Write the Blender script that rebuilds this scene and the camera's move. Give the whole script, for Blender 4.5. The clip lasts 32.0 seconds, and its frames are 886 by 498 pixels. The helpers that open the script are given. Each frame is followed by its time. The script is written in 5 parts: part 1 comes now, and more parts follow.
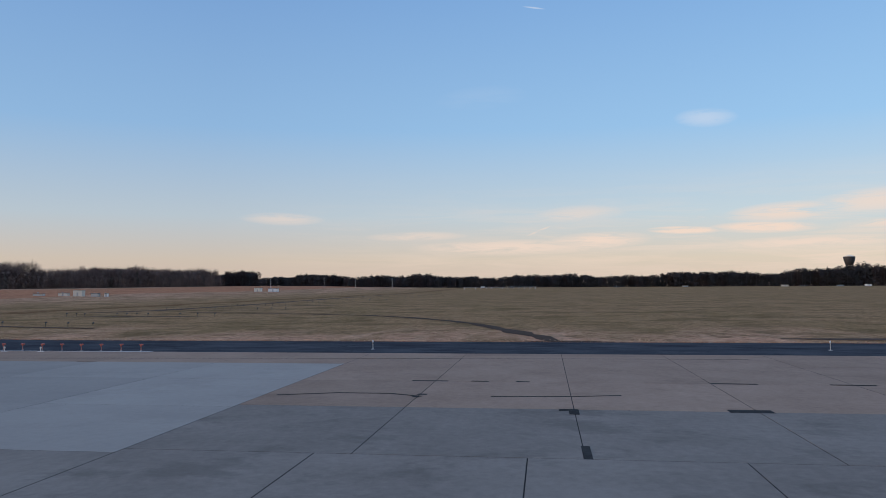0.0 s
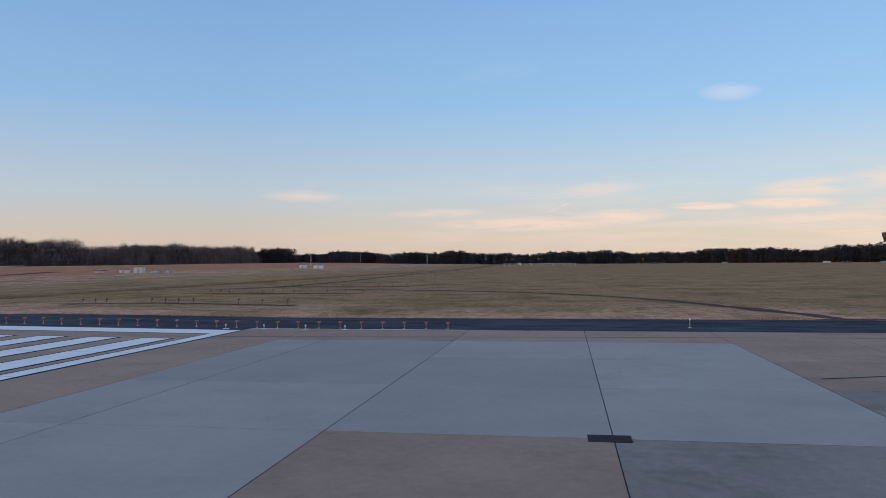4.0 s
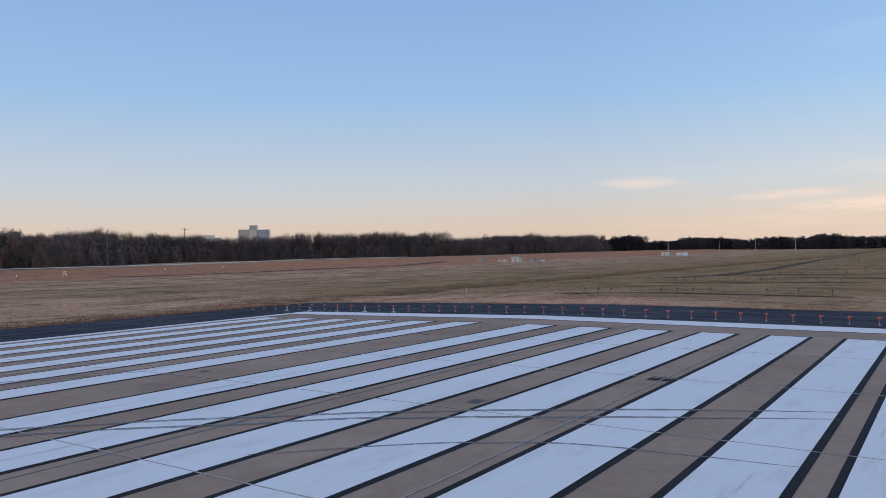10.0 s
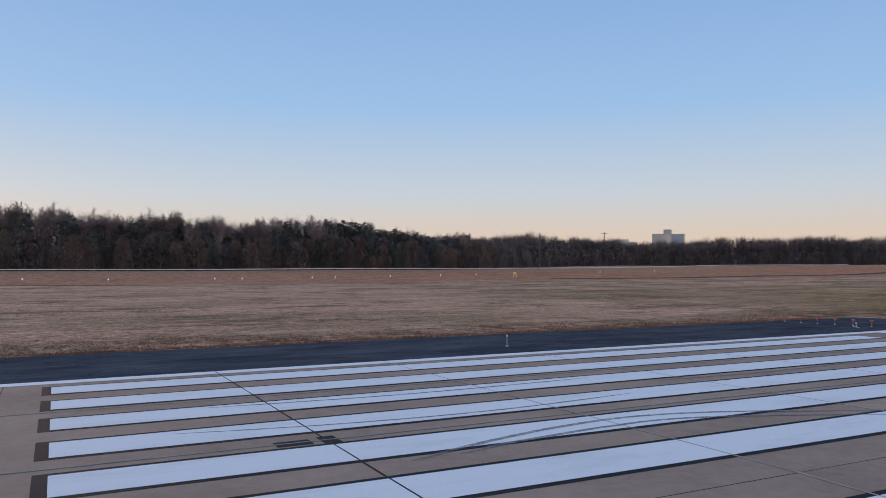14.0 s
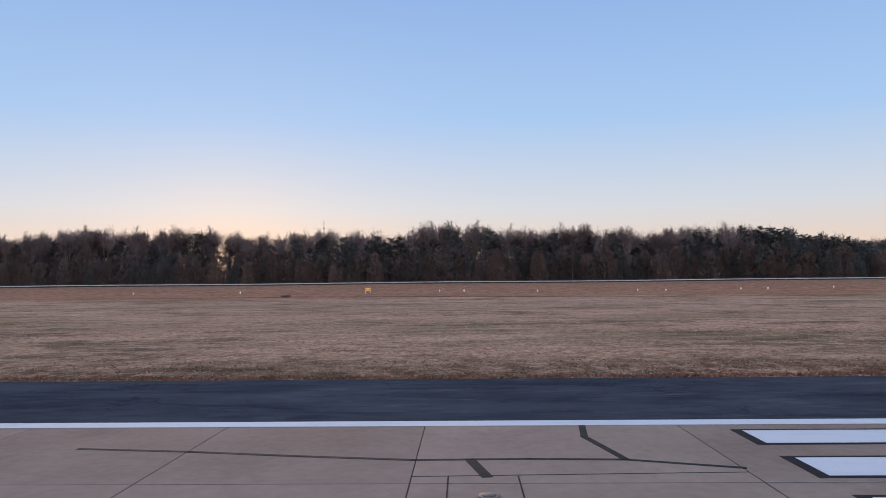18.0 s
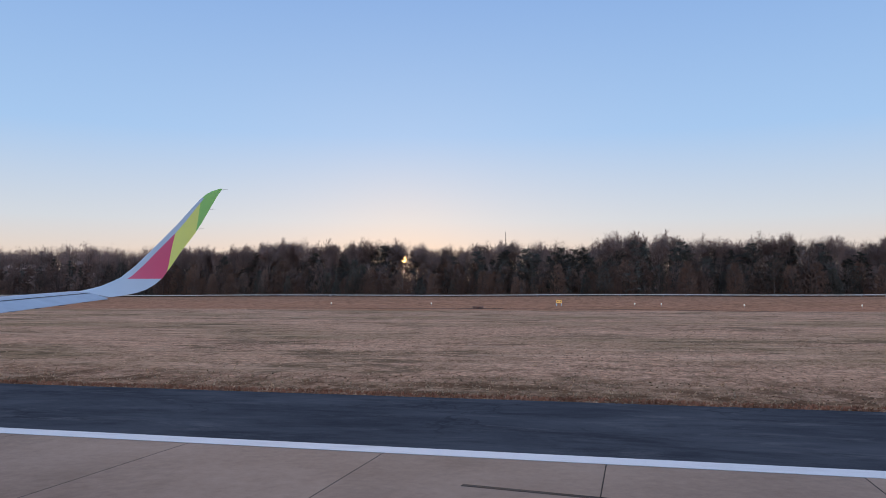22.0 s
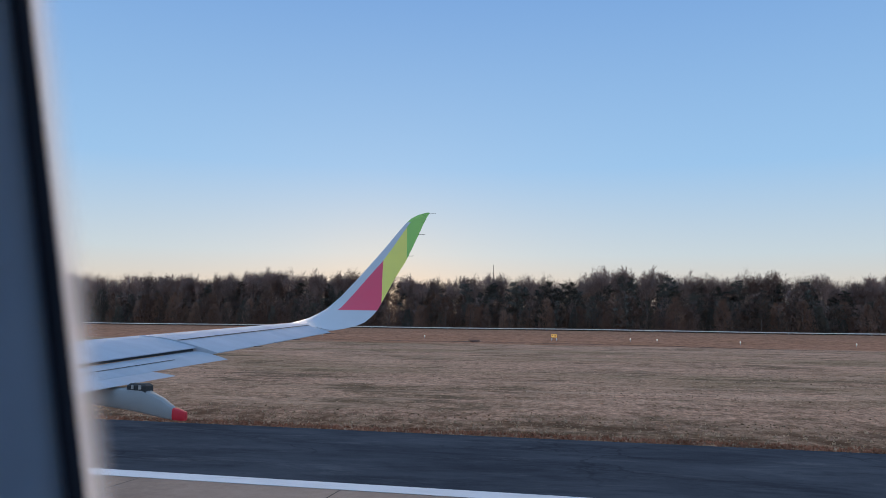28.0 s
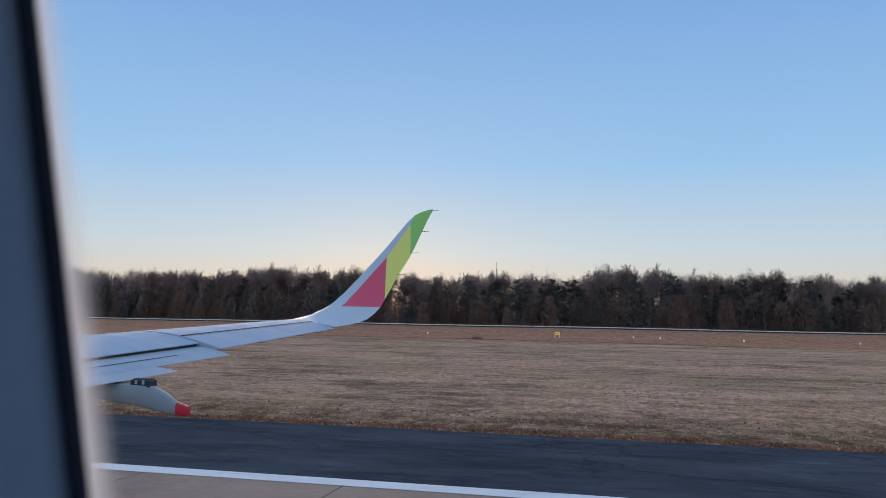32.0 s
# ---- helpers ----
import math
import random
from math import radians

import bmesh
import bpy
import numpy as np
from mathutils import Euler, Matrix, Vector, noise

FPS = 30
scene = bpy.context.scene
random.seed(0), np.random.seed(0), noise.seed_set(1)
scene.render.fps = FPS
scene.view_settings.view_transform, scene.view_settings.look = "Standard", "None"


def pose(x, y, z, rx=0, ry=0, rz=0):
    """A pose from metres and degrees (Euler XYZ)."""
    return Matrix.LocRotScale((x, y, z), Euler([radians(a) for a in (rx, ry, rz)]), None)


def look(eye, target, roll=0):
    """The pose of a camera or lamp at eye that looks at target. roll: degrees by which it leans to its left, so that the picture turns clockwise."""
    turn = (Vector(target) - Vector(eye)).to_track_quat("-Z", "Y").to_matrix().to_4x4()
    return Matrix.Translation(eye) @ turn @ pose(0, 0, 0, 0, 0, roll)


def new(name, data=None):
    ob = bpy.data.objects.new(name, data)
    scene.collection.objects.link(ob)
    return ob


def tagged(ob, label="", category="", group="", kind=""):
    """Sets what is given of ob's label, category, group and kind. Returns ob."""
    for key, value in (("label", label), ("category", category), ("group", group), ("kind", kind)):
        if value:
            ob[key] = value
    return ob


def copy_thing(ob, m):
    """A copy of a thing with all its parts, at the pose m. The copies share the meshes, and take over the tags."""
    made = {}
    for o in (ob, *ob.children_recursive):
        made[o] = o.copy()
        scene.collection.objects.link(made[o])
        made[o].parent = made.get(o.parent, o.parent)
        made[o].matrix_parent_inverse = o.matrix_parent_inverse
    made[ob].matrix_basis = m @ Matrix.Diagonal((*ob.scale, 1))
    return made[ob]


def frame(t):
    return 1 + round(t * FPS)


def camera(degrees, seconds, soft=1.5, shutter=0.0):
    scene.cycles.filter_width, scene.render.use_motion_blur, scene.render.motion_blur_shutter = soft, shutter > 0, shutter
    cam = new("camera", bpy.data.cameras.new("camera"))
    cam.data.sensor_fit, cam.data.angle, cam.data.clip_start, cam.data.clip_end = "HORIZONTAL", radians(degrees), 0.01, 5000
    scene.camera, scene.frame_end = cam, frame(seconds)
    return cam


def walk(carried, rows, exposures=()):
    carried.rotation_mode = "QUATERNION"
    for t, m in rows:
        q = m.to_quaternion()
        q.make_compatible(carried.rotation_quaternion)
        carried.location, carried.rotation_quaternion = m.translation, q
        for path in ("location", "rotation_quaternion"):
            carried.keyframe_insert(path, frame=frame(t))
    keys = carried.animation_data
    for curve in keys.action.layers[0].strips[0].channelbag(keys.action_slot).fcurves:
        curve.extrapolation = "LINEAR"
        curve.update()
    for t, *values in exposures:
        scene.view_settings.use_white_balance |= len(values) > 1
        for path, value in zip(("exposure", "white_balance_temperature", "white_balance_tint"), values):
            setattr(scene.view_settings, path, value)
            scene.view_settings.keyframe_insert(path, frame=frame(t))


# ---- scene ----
cam = camera(59.85, 32.0, soft=0.85)
# the lens is open and focused far off, so the window close by is blurred
cam.data.dof.use_dof, cam.data.dof.focus_distance, cam.data.dof.aperture_fstop = True, 120.0, 5.6
EXPOSURES = [(0.0, -0.19, 6170, 6), (4.5, -0.13, 6230, 7), (9.0, -0.02, 6470, 10), (13.0, -0.03, 6450, 10), (15.0, 0.02, 6520, 11), (18.0, 0.14, 6650, 14), (21.0, 0.12, 6600, 13), (25.0, 0.05, 6370, 8), (28.0, 0.02, 6230, 4), (32.0, 0.02, 6230, 4)]
SKY_STRENGTH = 1.0
WING_TURN = 0.253
SEAT_AT = (71.881, -24.733, 4.471)

# seconds, eye, yaw, pitch, roll
PATH = [
    (0, (49.406, 42.478, 4.416), 97.55, 2.82, -0.31),
    (0.5, (49.455, 39.545, 4.400), 97.51, 2.59, -0.30),
    (1, (49.497, 36.703, 4.407), 97.45, 2.34, -0.26),
    (1.5, (49.533, 33.966, 4.420), 97.44, 2.11, -0.36),
    (2, (49.598, 31.289, 4.433), 97.62, 1.94, -0.42),
    (2.5, (49.627, 28.697, 4.444), 97.86, 1.80, -0.43),
    (4.5, (49.671, 19.843, 4.455), 99.67, 0.86, -0.39),
    (5, (49.463, 17.853, 4.444), 100.45, 0.68, -0.46),
    (5.5, (49.264, 15.938, 4.429), 101.48, 0.54, -0.47),
    (6, (49.104, 14.128, 4.414), 102.87, 0.44, -0.42),
    (6.5, (48.968, 12.449, 4.386), 104.52, 0.28, -0.54),
    (7, (48.801, 10.849, 4.370), 106.40, 0.14, -0.75),
    (7.5, (48.562, 9.305, 4.373), 108.70, -0.01, -0.72),
    (8, (48.389, 7.708, 4.406), 111.19, 0.01, -0.97),
    (8.5, (48.299, 6.069, 4.433), 113.90, 0.14, -0.98),
    (9, (48.280, 4.420, 4.453), 116.94, 0.31, -1.05),
    (9.5, (48.231, 2.689, 4.481), 120.28, 0.44, -1.11),
    (10, (48.320, 0.945, 4.498), 123.72, 0.55, -1.20),
    (10.5, (48.548, -0.754, 4.525), 127.25, 0.67, -0.98),
    (11, (48.833, -2.384, 4.522), 130.68, 0.83, -0.75),
    (11.5, (48.973, -4.044, 4.506), 133.56, 0.98, -0.38),
    (12, (49.256, -5.714, 4.481), 136.99, 1.01, 0.03),
    (12.5, (49.668, -7.362, 4.492), 141.06, 1.03, -0.16),
    (13, (50.198, -8.934, 4.498), 145.26, 1.01, -0.29),
    (13.5, (50.892, -10.400, 4.520), 149.40, 1.08, -0.18),
    (14, (51.702, -11.805, 4.539), 153.32, 1.21, -0.05),
    (14.5, (52.594, -13.138, 4.545), 157.04, 1.37, -0.13),
    (15, (53.620, -14.423, 4.579), 160.84, 1.43, -0.12),
    (15.5, (54.675, -15.684, 4.590), 164.94, 1.54, -0.52),
    (17.5, (58.746, -20.704, 4.458), 178.90, 1.95, -1.08),
    (18, (59.776, -21.436, 4.464), 181.46, 2.20, -0.59),
    (18.5, (60.761, -22.097, 4.467), 183.89, 2.53, -0.10),
    (19, (61.706, -22.707, 4.442), 186.21, 2.90, 0.03),
    (19.5, (62.585, -23.182, 4.429), 188.32, 3.14, -0.08),
    (20, (63.386, -23.522, 4.418), 190.19, 3.05, -0.19),
    (20.5, (64.134, -23.802, 4.410), 191.74, 2.85, -0.18),
    (21, (64.831, -24.057, 4.403), 192.97, 2.72, -0.19),
    (21.5, (65.499, -24.298, 4.413), 193.71, 2.84, -0.17),
    (22, (66.180, -24.493, 4.427), 194.01, 3.17, -0.10),
    (22.5, (66.817, -24.627, 4.437), 194.07, 3.59, -0.03),
    (23, (67.421, -24.714, 4.446), 194.02, 3.95, 0.08),
    (23.5, (67.984, -24.754, 4.449), 194.00, 4.22, 0.30),
    (24, (68.530, -24.776, 4.452), 193.92, 4.50, 0.34),
    (24.5, (69.070, -24.801, 4.457), 193.76, 4.80, 0.40),
    (25, (69.601, -24.828, 4.463), 193.45, 5.09, 0.48),
    (25.5, (70.121, -24.836, 4.461), 193.05, 5.30, 0.54),
    (27.5, (71.881, -24.733, 4.471), 192.13, 5.58, 0.78),
    (28, (71.881, -24.733, 4.471), 192.22, 5.57, 0.78),
    (28.5, (71.881, -24.733, 4.471), 192.38, 5.58, 0.73),
    (29, (71.881, -24.733, 4.471), 192.52, 5.56, 0.64),
    (29.5, (71.881, -24.733, 4.471), 192.80, 5.53, 0.65),
    (30, (71.881, -24.733, 4.471), 193.01, 5.47, 0.70),
    (30.5, (71.881, -24.733, 4.471), 193.03, 5.44, 0.79),
    (31, (71.881, -24.733, 4.471), 192.84, 5.42, 0.97),
    (31.5, (71.881, -24.733, 4.471), 192.62, 5.41, 1.14),
    (32, (71.881, -24.733, 4.471), 192.48, 5.34, 1.11),
]


def aimed(eye, yaw, pitch, roll):
    a, b = radians(yaw), radians(pitch)
    way = Vector((-math.sin(a) * math.cos(b), math.cos(a) * math.cos(b), math.sin(b)))
    return look(eye, Vector(eye) + 2 * way, roll)


walk(cam, [(t, aimed(eye, yaw, pitch, roll)) for t, eye, yaw, pitch, roll in PATH], exposures=EXPOSURES)

# ---- light: a winter sun going down behind the wood, clear sky with thin cloud ----
SUN_YAW, SUN_ELEVATION = 197.0, 2.4
sun_way = Vector((-math.sin(radians(SUN_YAW)), math.cos(radians(SUN_YAW)), math.tan(radians(SUN_ELEVATION))))
sun = new("sun", bpy.data.lights.new("sun", "SUN"))
sun.data.energy, sun.data.angle, sun.data.color = 3.0, radians(40), (1.0, 0.66, 0.42)
sun.matrix_world = look(sun_way * 500, (0, 0, 0))


def math_node(nt, op, a, b=None, c=None):
    n = nt.nodes.new("ShaderNodeMath")
    n.operation = op
    for i, v in enumerate((a, b, c)):
        if v is None:
            continue
        if isinstance(v, (int, float)):
            n.inputs[i].default_value = v
        else:
            nt.links.new(v, n.inputs[i])
    return n.outputs[0]


def mix_node(nt, fac, a, b, blend="MIX"):
    n = nt.nodes.new("ShaderNodeMix")
    n.data_type, n.blend_type = "RGBA", blend
    for sock, v in ((n.inputs[0], fac), (n.inputs[6], a), (n.inputs[7], b)):
        if isinstance(v, (int, float)):
            sock.default_value = v
        elif isinstance(v, tuple):
            sock.default_value = (*v[:3], 1)
        else:
            nt.links.new(v, sock)
    return n.outputs[2]


def ramp_node(nt, fac, stops):
    n = nt.nodes.new("ShaderNodeValToRGB")
    while len(n.color_ramp.elements) < len(stops):
        n.color_ramp.elements.new(0.5)
    for el, (at_, col) in zip(n.color_ramp.elements, stops):
        el.position = at_
        el.color = (*col, 1) if isinstance(col, tuple) else (col, col, col, 1)
    nt.links.new(fac, n.inputs[0])
    return n.outputs[0]


def noise_node(nt, vec, scale, detail=3.0, rough=0.55, dist=0.0):
    n = nt.nodes.new("ShaderNodeTexNoise")
    n.inputs["Scale"].default_value, n.inputs["Detail"].default_value = scale, detail
    n.inputs["Roughness"].default_value, n.inputs["Distortion"].default_value = rough, dist
    nt.links.new(vec, n.inputs["Vector"])
    return n.outputs["Fac"]


def mapped(nt, vec, scale=(1, 1, 1), loc=(0, 0, 0), rot=(0, 0, 0)):
    n = nt.nodes.new("ShaderNodeMapping")
    n.inputs["Scale"].default_value, n.inputs["Location"].default_value = scale, loc
    n.inputs["Rotation"].default_value = rot
    nt.links.new(vec, n.inputs["Vector"])
    return n.outputs[0]


world = bpy.data.worlds.new("sky")
scene.world = world
world.use_nodes = True
wt = world.node_tree
bg = wt.nodes["Background"]
sky = wt.nodes.new("ShaderNodeTexSky")
sky.sky_type, sky.sun_disc = "NISHITA", False
sky.sun_elevation, sky.sun_rotation = radians(SUN_ELEVATION), radians(-SUN_YAW)
sky.air_density, sky.dust_density, sky.ozone_density = 1.0, 1.2, 2.0
coord = wt.nodes.new("ShaderNodeTexCoord").outputs["Generated"]
sep = wt.nodes.new("ShaderNodeSeparateXYZ")
wt.links.new(coord, sep.inputs[0])
up_z = sep.outputs[2]
# evening gradient laid over the sky model: peach at the skyline, pale above it, blue overhead
haze = ramp_node(wt, up_z, [(0.0, (0.79, 0.59, 0.49)), (0.035, (0.80, 0.65, 0.53)), (0.09, (0.63, 0.69, 0.75)), (0.20, (0.37, 0.58, 0.87)), (0.42, (0.22, 0.40, 0.76)), (0.62, (0.33, 0.49, 0.78)), (1.0, (0.42, 0.54, 0.78))])
scaled_sky = mix_node(wt, 1.0, sky.outputs[0], (0.09, 0.09, 0.09), "MULTIPLY")
base_sky = mix_node(wt, 0.90, scaled_sky, haze)


def sky_way(yaw, lift):
    a, b = radians(yaw), radians(lift)
    return Vector((-math.sin(a) * math.cos(b), math.cos(a) * math.cos(b), math.sin(b)))


def sky_dot(v):
    n = wt.nodes.new("ShaderNodeVectorMath")
    n.operation = "DOT_PRODUCT"
    wt.links.new(coord, n.inputs[0])
    n.inputs[1].default_value = v
    return n.outputs["Value"]


def cloud_spot(yaw, lift, wide, tall, tilt=0.0):
    """One cloud: its middle on the sky dome, half its width and height, and its tilt, in degrees."""
    c = sky_way(yaw, lift)
    r = c.cross(Vector((0, 0, 1))).normalized()
    u = r.cross(c)
    r, u = r * math.cos(radians(tilt)) + u * math.sin(radians(tilt)), u * math.cos(radians(tilt)) - r * math.sin(radians(tilt))
    a = math_node(wt, "POWER", math_node(wt, "ABSOLUTE", sky_dot(r / math.sin(radians(wide)))), 2.0)
    b = math_node(wt, "POWER", math_node(wt, "ABSOLUTE", sky_dot(u / math.sin(radians(tall)))), 2.0)
    inside = math_node(wt, "MAXIMUM", math_node(wt, "SUBTRACT", 1.0, math_node(wt, "ADD", a, b)), 0.0)
    return math_node(wt, "MULTIPLY", inside, math_node(wt, "GREATER_THAN", sky_dot(c), 0.0))


# thin cloud streaks low over the open side of the field
wisp = noise_node(wt, mapped(wt, coord, (3.4, 3.4, 44.0), (0.4, 0.2, 0.3)), 1.6, 7, 0.66, 0.5)
veil = noise_node(wt, mapped(wt, coord, (1.6, 1.6, 13.0), (2.4, 1.0, 0.0)), 1.5, 4, 0.55, 0.2)
streak = math_node(wt, "ADD", math_node(wt, "MULTIPLY", wisp, 0.6), math_node(wt, "MULTIPLY", veil, 0.4))
cloud = ramp_node(wt, streak, [(0.44, 0.0), (0.63, 1.0)])
low = ramp_node(wt, up_z, [(0.005, 0.15), (0.03, 0.9), (0.075, 0.8), (0.105, 0.25), (0.15, 0.0)])
side = ramp_node(wt, math_node(wt, "ADD", math_node(wt, "MULTIPLY", sep.outputs[0], -0.6), math_node(wt, "MULTIPLY", sep.outputs[1], 0.8)), [(0.22, 0.0), (0.85, 1.0)])
cover = math_node(wt, "MULTIPLY", math_node(wt, "MULTIPLY", cloud, low), side)
cover = math_node(wt, "MULTIPLY", cover, 0.85)
torn = ramp_node(wt, noise_node(wt, mapped(wt, coord, (9.0, 9.0, 70.0), (1.2, 0.7, 0.1)), 1.5, 7, 0.68, 0.6), [(0.30, 0.0), (0.53, 1.0)])
for yaw, lift, wide, tall, tilt, dense in ((80.1, 3.95, 2.7, 0.30, -1.5, 1.6), (73.4, 5.0, 4.2, 0.75, 2, 0.85), (67.5, 5.5, 5.0, 1.0, 3, 0.75), (74.8, 4.0, 3.8, 0.45, -1, 1.2), (87.6, 5.3, 3.8, 0.7, 3, 0.5),
                                           (99.4, 3.75, 4.2, 0.40, 1, 0.55), (109.3, 5.0, 3.2, 0.5, -1, 0.5), (92.6, 2.9, 8.0, 0.65, 0, 0.8), (72.0, 2.9, 7.0, 0.5, 1, 0.8), (86.3, 3.3, 4.2, 0.70, 2, 0.9),
                                           (90.4, 4.1, 1.1, 0.10, 22, 0.7), (60.0, 6.0, 5.0, 0.9, 3, 0.9), (66.0, 4.0, 5.0, 0.4, 0, 0.8)):
    spot = math_node(wt, "MULTIPLY", cloud_spot(yaw, lift, wide, tall, tilt), math_node(wt, "MULTIPLY", torn, dense))
    cover = math_node(wt, "MAXIMUM", cover, math_node(wt, "MINIMUM", spot, 0.95))
bright_sky = mix_node(wt, 1.0, base_sky, (1.18, 1.20, 1.16), "MULTIPLY")
cloudy = mix_node(wt, cover, mix_node(wt, side, base_sky, bright_sky), (1.05, 0.79, 0.64))
# two paler scraps of cloud and a vapour trail higher up
for yaw, lift, wide, tall, tilt, dense in ((78.5, 11.75, 2.2, 0.7, -2, 0.5), (94.6, 13.9, 3.5, 0.9, 4, 0.08), (90.6, 20.05, 0.85, 0.07, -9, 0.55)):
    spot = math_node(wt, "MULTIPLY", cloud_spot(yaw, lift, wide, tall, tilt), dense)
    spot = math_node(wt, "MULTIPLY", spot, torn) if tall > 0.1 else spot
    cloudy = mix_node(wt, spot, cloudy, (0.78, 0.80, 0.90))
# the sun's own disc, low behind the wood, and the warm air round it
sun_dot = math_node(wt, "MAXIMUM", sky_dot(sun_way.normalized()), 0.0)
halo = math_node(wt, "MULTIPLY", math_node(wt, "POWER", sun_dot, 300.0), 0.10)
cloudy = mix_node(wt, halo, cloudy, (1.15, 0.80, 0.48))
disc = math_node(wt, "GREATER_THAN", sun_dot, math.cos(radians(0.24)))
cloudy = mix_node(wt, disc, cloudy, (14.0, 6.5, 1.9))
wt.links.new(cloudy, bg.inputs[0])
bg.inputs[1].default_value = SKY_STRENGTH

# ---- materials ----


def material(name, rough=0.6, metal=0.0, spec=0.5):
    m = bpy.data.materials.new(name)
    m.use_nodes = True
    nt = m.node_tree
    b = nt.nodes["Principled BSDF"]
    b.inputs["Roughness"].default_value, b.inputs["Metallic"].default_value = rough, metal
    b.inputs["Specular IOR Level"].default_value = spec
    geo = nt.nodes.new("ShaderNodeNewGeometry")
    return m, nt, b, geo.outputs["Position"]


def bump(nt, b, height, strength, distance):
    n = nt.nodes.new("ShaderNodeBump")
    n.inputs["Strength"].default_value, n.inputs["Distance"].default_value = strength, distance
    nt.links.new(height, n.inputs["Height"])
    nt.links.new(n.outputs[0], b.inputs["Normal"])


def concrete(name, dark, light, stain, blotch=0.2):
    """Slab concrete: grain, broad patches, streaks of tyre rubber along the taxi way, a tone of its own for every slab."""
    m, nt, b, pos = material(name, 0.9, spec=0.06)
    info = nt.nodes.new("ShaderNodeObjectInfo")
    broad = noise_node(nt, pos, 0.22, 4, 0.6)
    fine = noise_node(nt, pos, 3.2, 6, 0.7)
    grain = noise_node(nt, pos, 40.0, 3, 0.7)
    tone = math_node(nt, "ADD", math_node(nt, "MULTIPLY", broad, 0.55), math_node(nt, "MULTIPLY", fine, 0.45))
    col = mix_node(nt, ramp_node(nt, tone, [(0.30, 0.0), (0.70, 1.0)]), dark, light)
    own = math_node(nt, "ADD", math_node(nt, "MULTIPLY", info.outputs["Random"], 0.16), 0.92)
    vm = nt.nodes.new("ShaderNodeCombineColor")
    for i in range(3):
        nt.links.new(own, vm.inputs[i])
    col = mix_node(nt, 1.0, col, vm.outputs[0], "MULTIPLY")
    lines = noise_node(nt, mapped(nt, pos, (0.30, 0.22, 1)), 1.0, 7, 0.72, 0.2)
    col = mix_node(nt, math_node(nt, "MULTIPLY", ramp_node(nt, lines, [(0.53, 0.0), (0.62, 1.0)]), blotch), col, stain)
    specks = ramp_node(nt, grain, [(0.30, 0.0), (0.42, 1.0)])
    col = mix_node(nt, math_node(nt, "MULTIPLY", math_node(nt, "SUBTRACT", 1.0, specks), 0.35), col, stain)
    nt.links.new(col, b.inputs["Base Color"])
    bump(nt, b, grain, 0.25, 0.004)
    return m


CONCRETE_OLD = concrete("concrete_tan", (0.252, 0.176, 0.137), (0.400, 0.292, 0.232), (0.150, 0.109, 0.086))
CONCRETE_NEW = concrete("concrete_new", (0.291, 0.269, 0.255), (0.361, 0.335, 0.318), (0.229, 0.212, 0.203))
CONCRETE_WORN = concrete("concrete_worn", (0.178, 0.154, 0.141), (0.300, 0.266, 0.244), (0.115, 0.101, 0.093), 0.40)


def plain(name, col, rough=0.6, metal=0.0, vary=0.12, scale=8.0, spec=0.5):
    m, nt, b, pos = material(name, rough, metal, spec)
    info = nt.nodes.new("ShaderNodeObjectInfo")
    n = noise_node(nt, pos, scale, 4, 0.6)
    dark = tuple(c * (1 - vary) for c in col)
    light = tuple(min(1.0, c * (1 + vary)) for c in col)
    c = mix_node(nt, ramp_node(nt, n, [(0.3, 0.0), (0.7, 1.0)]), dark, light)
    own = math_node(nt, "ADD", math_node(nt, "MULTIPLY", info.outputs["Random"], vary), 1 - vary / 2)
    vm = nt.nodes.new("ShaderNodeCombineColor")
    for i in range(3):
        nt.links.new(own, vm.inputs[i])
    c = mix_node(nt, 1.0, c, vm.outputs[0], "MULTIPLY")
    nt.links.new(c, b.inputs["Base Color"])
    return m


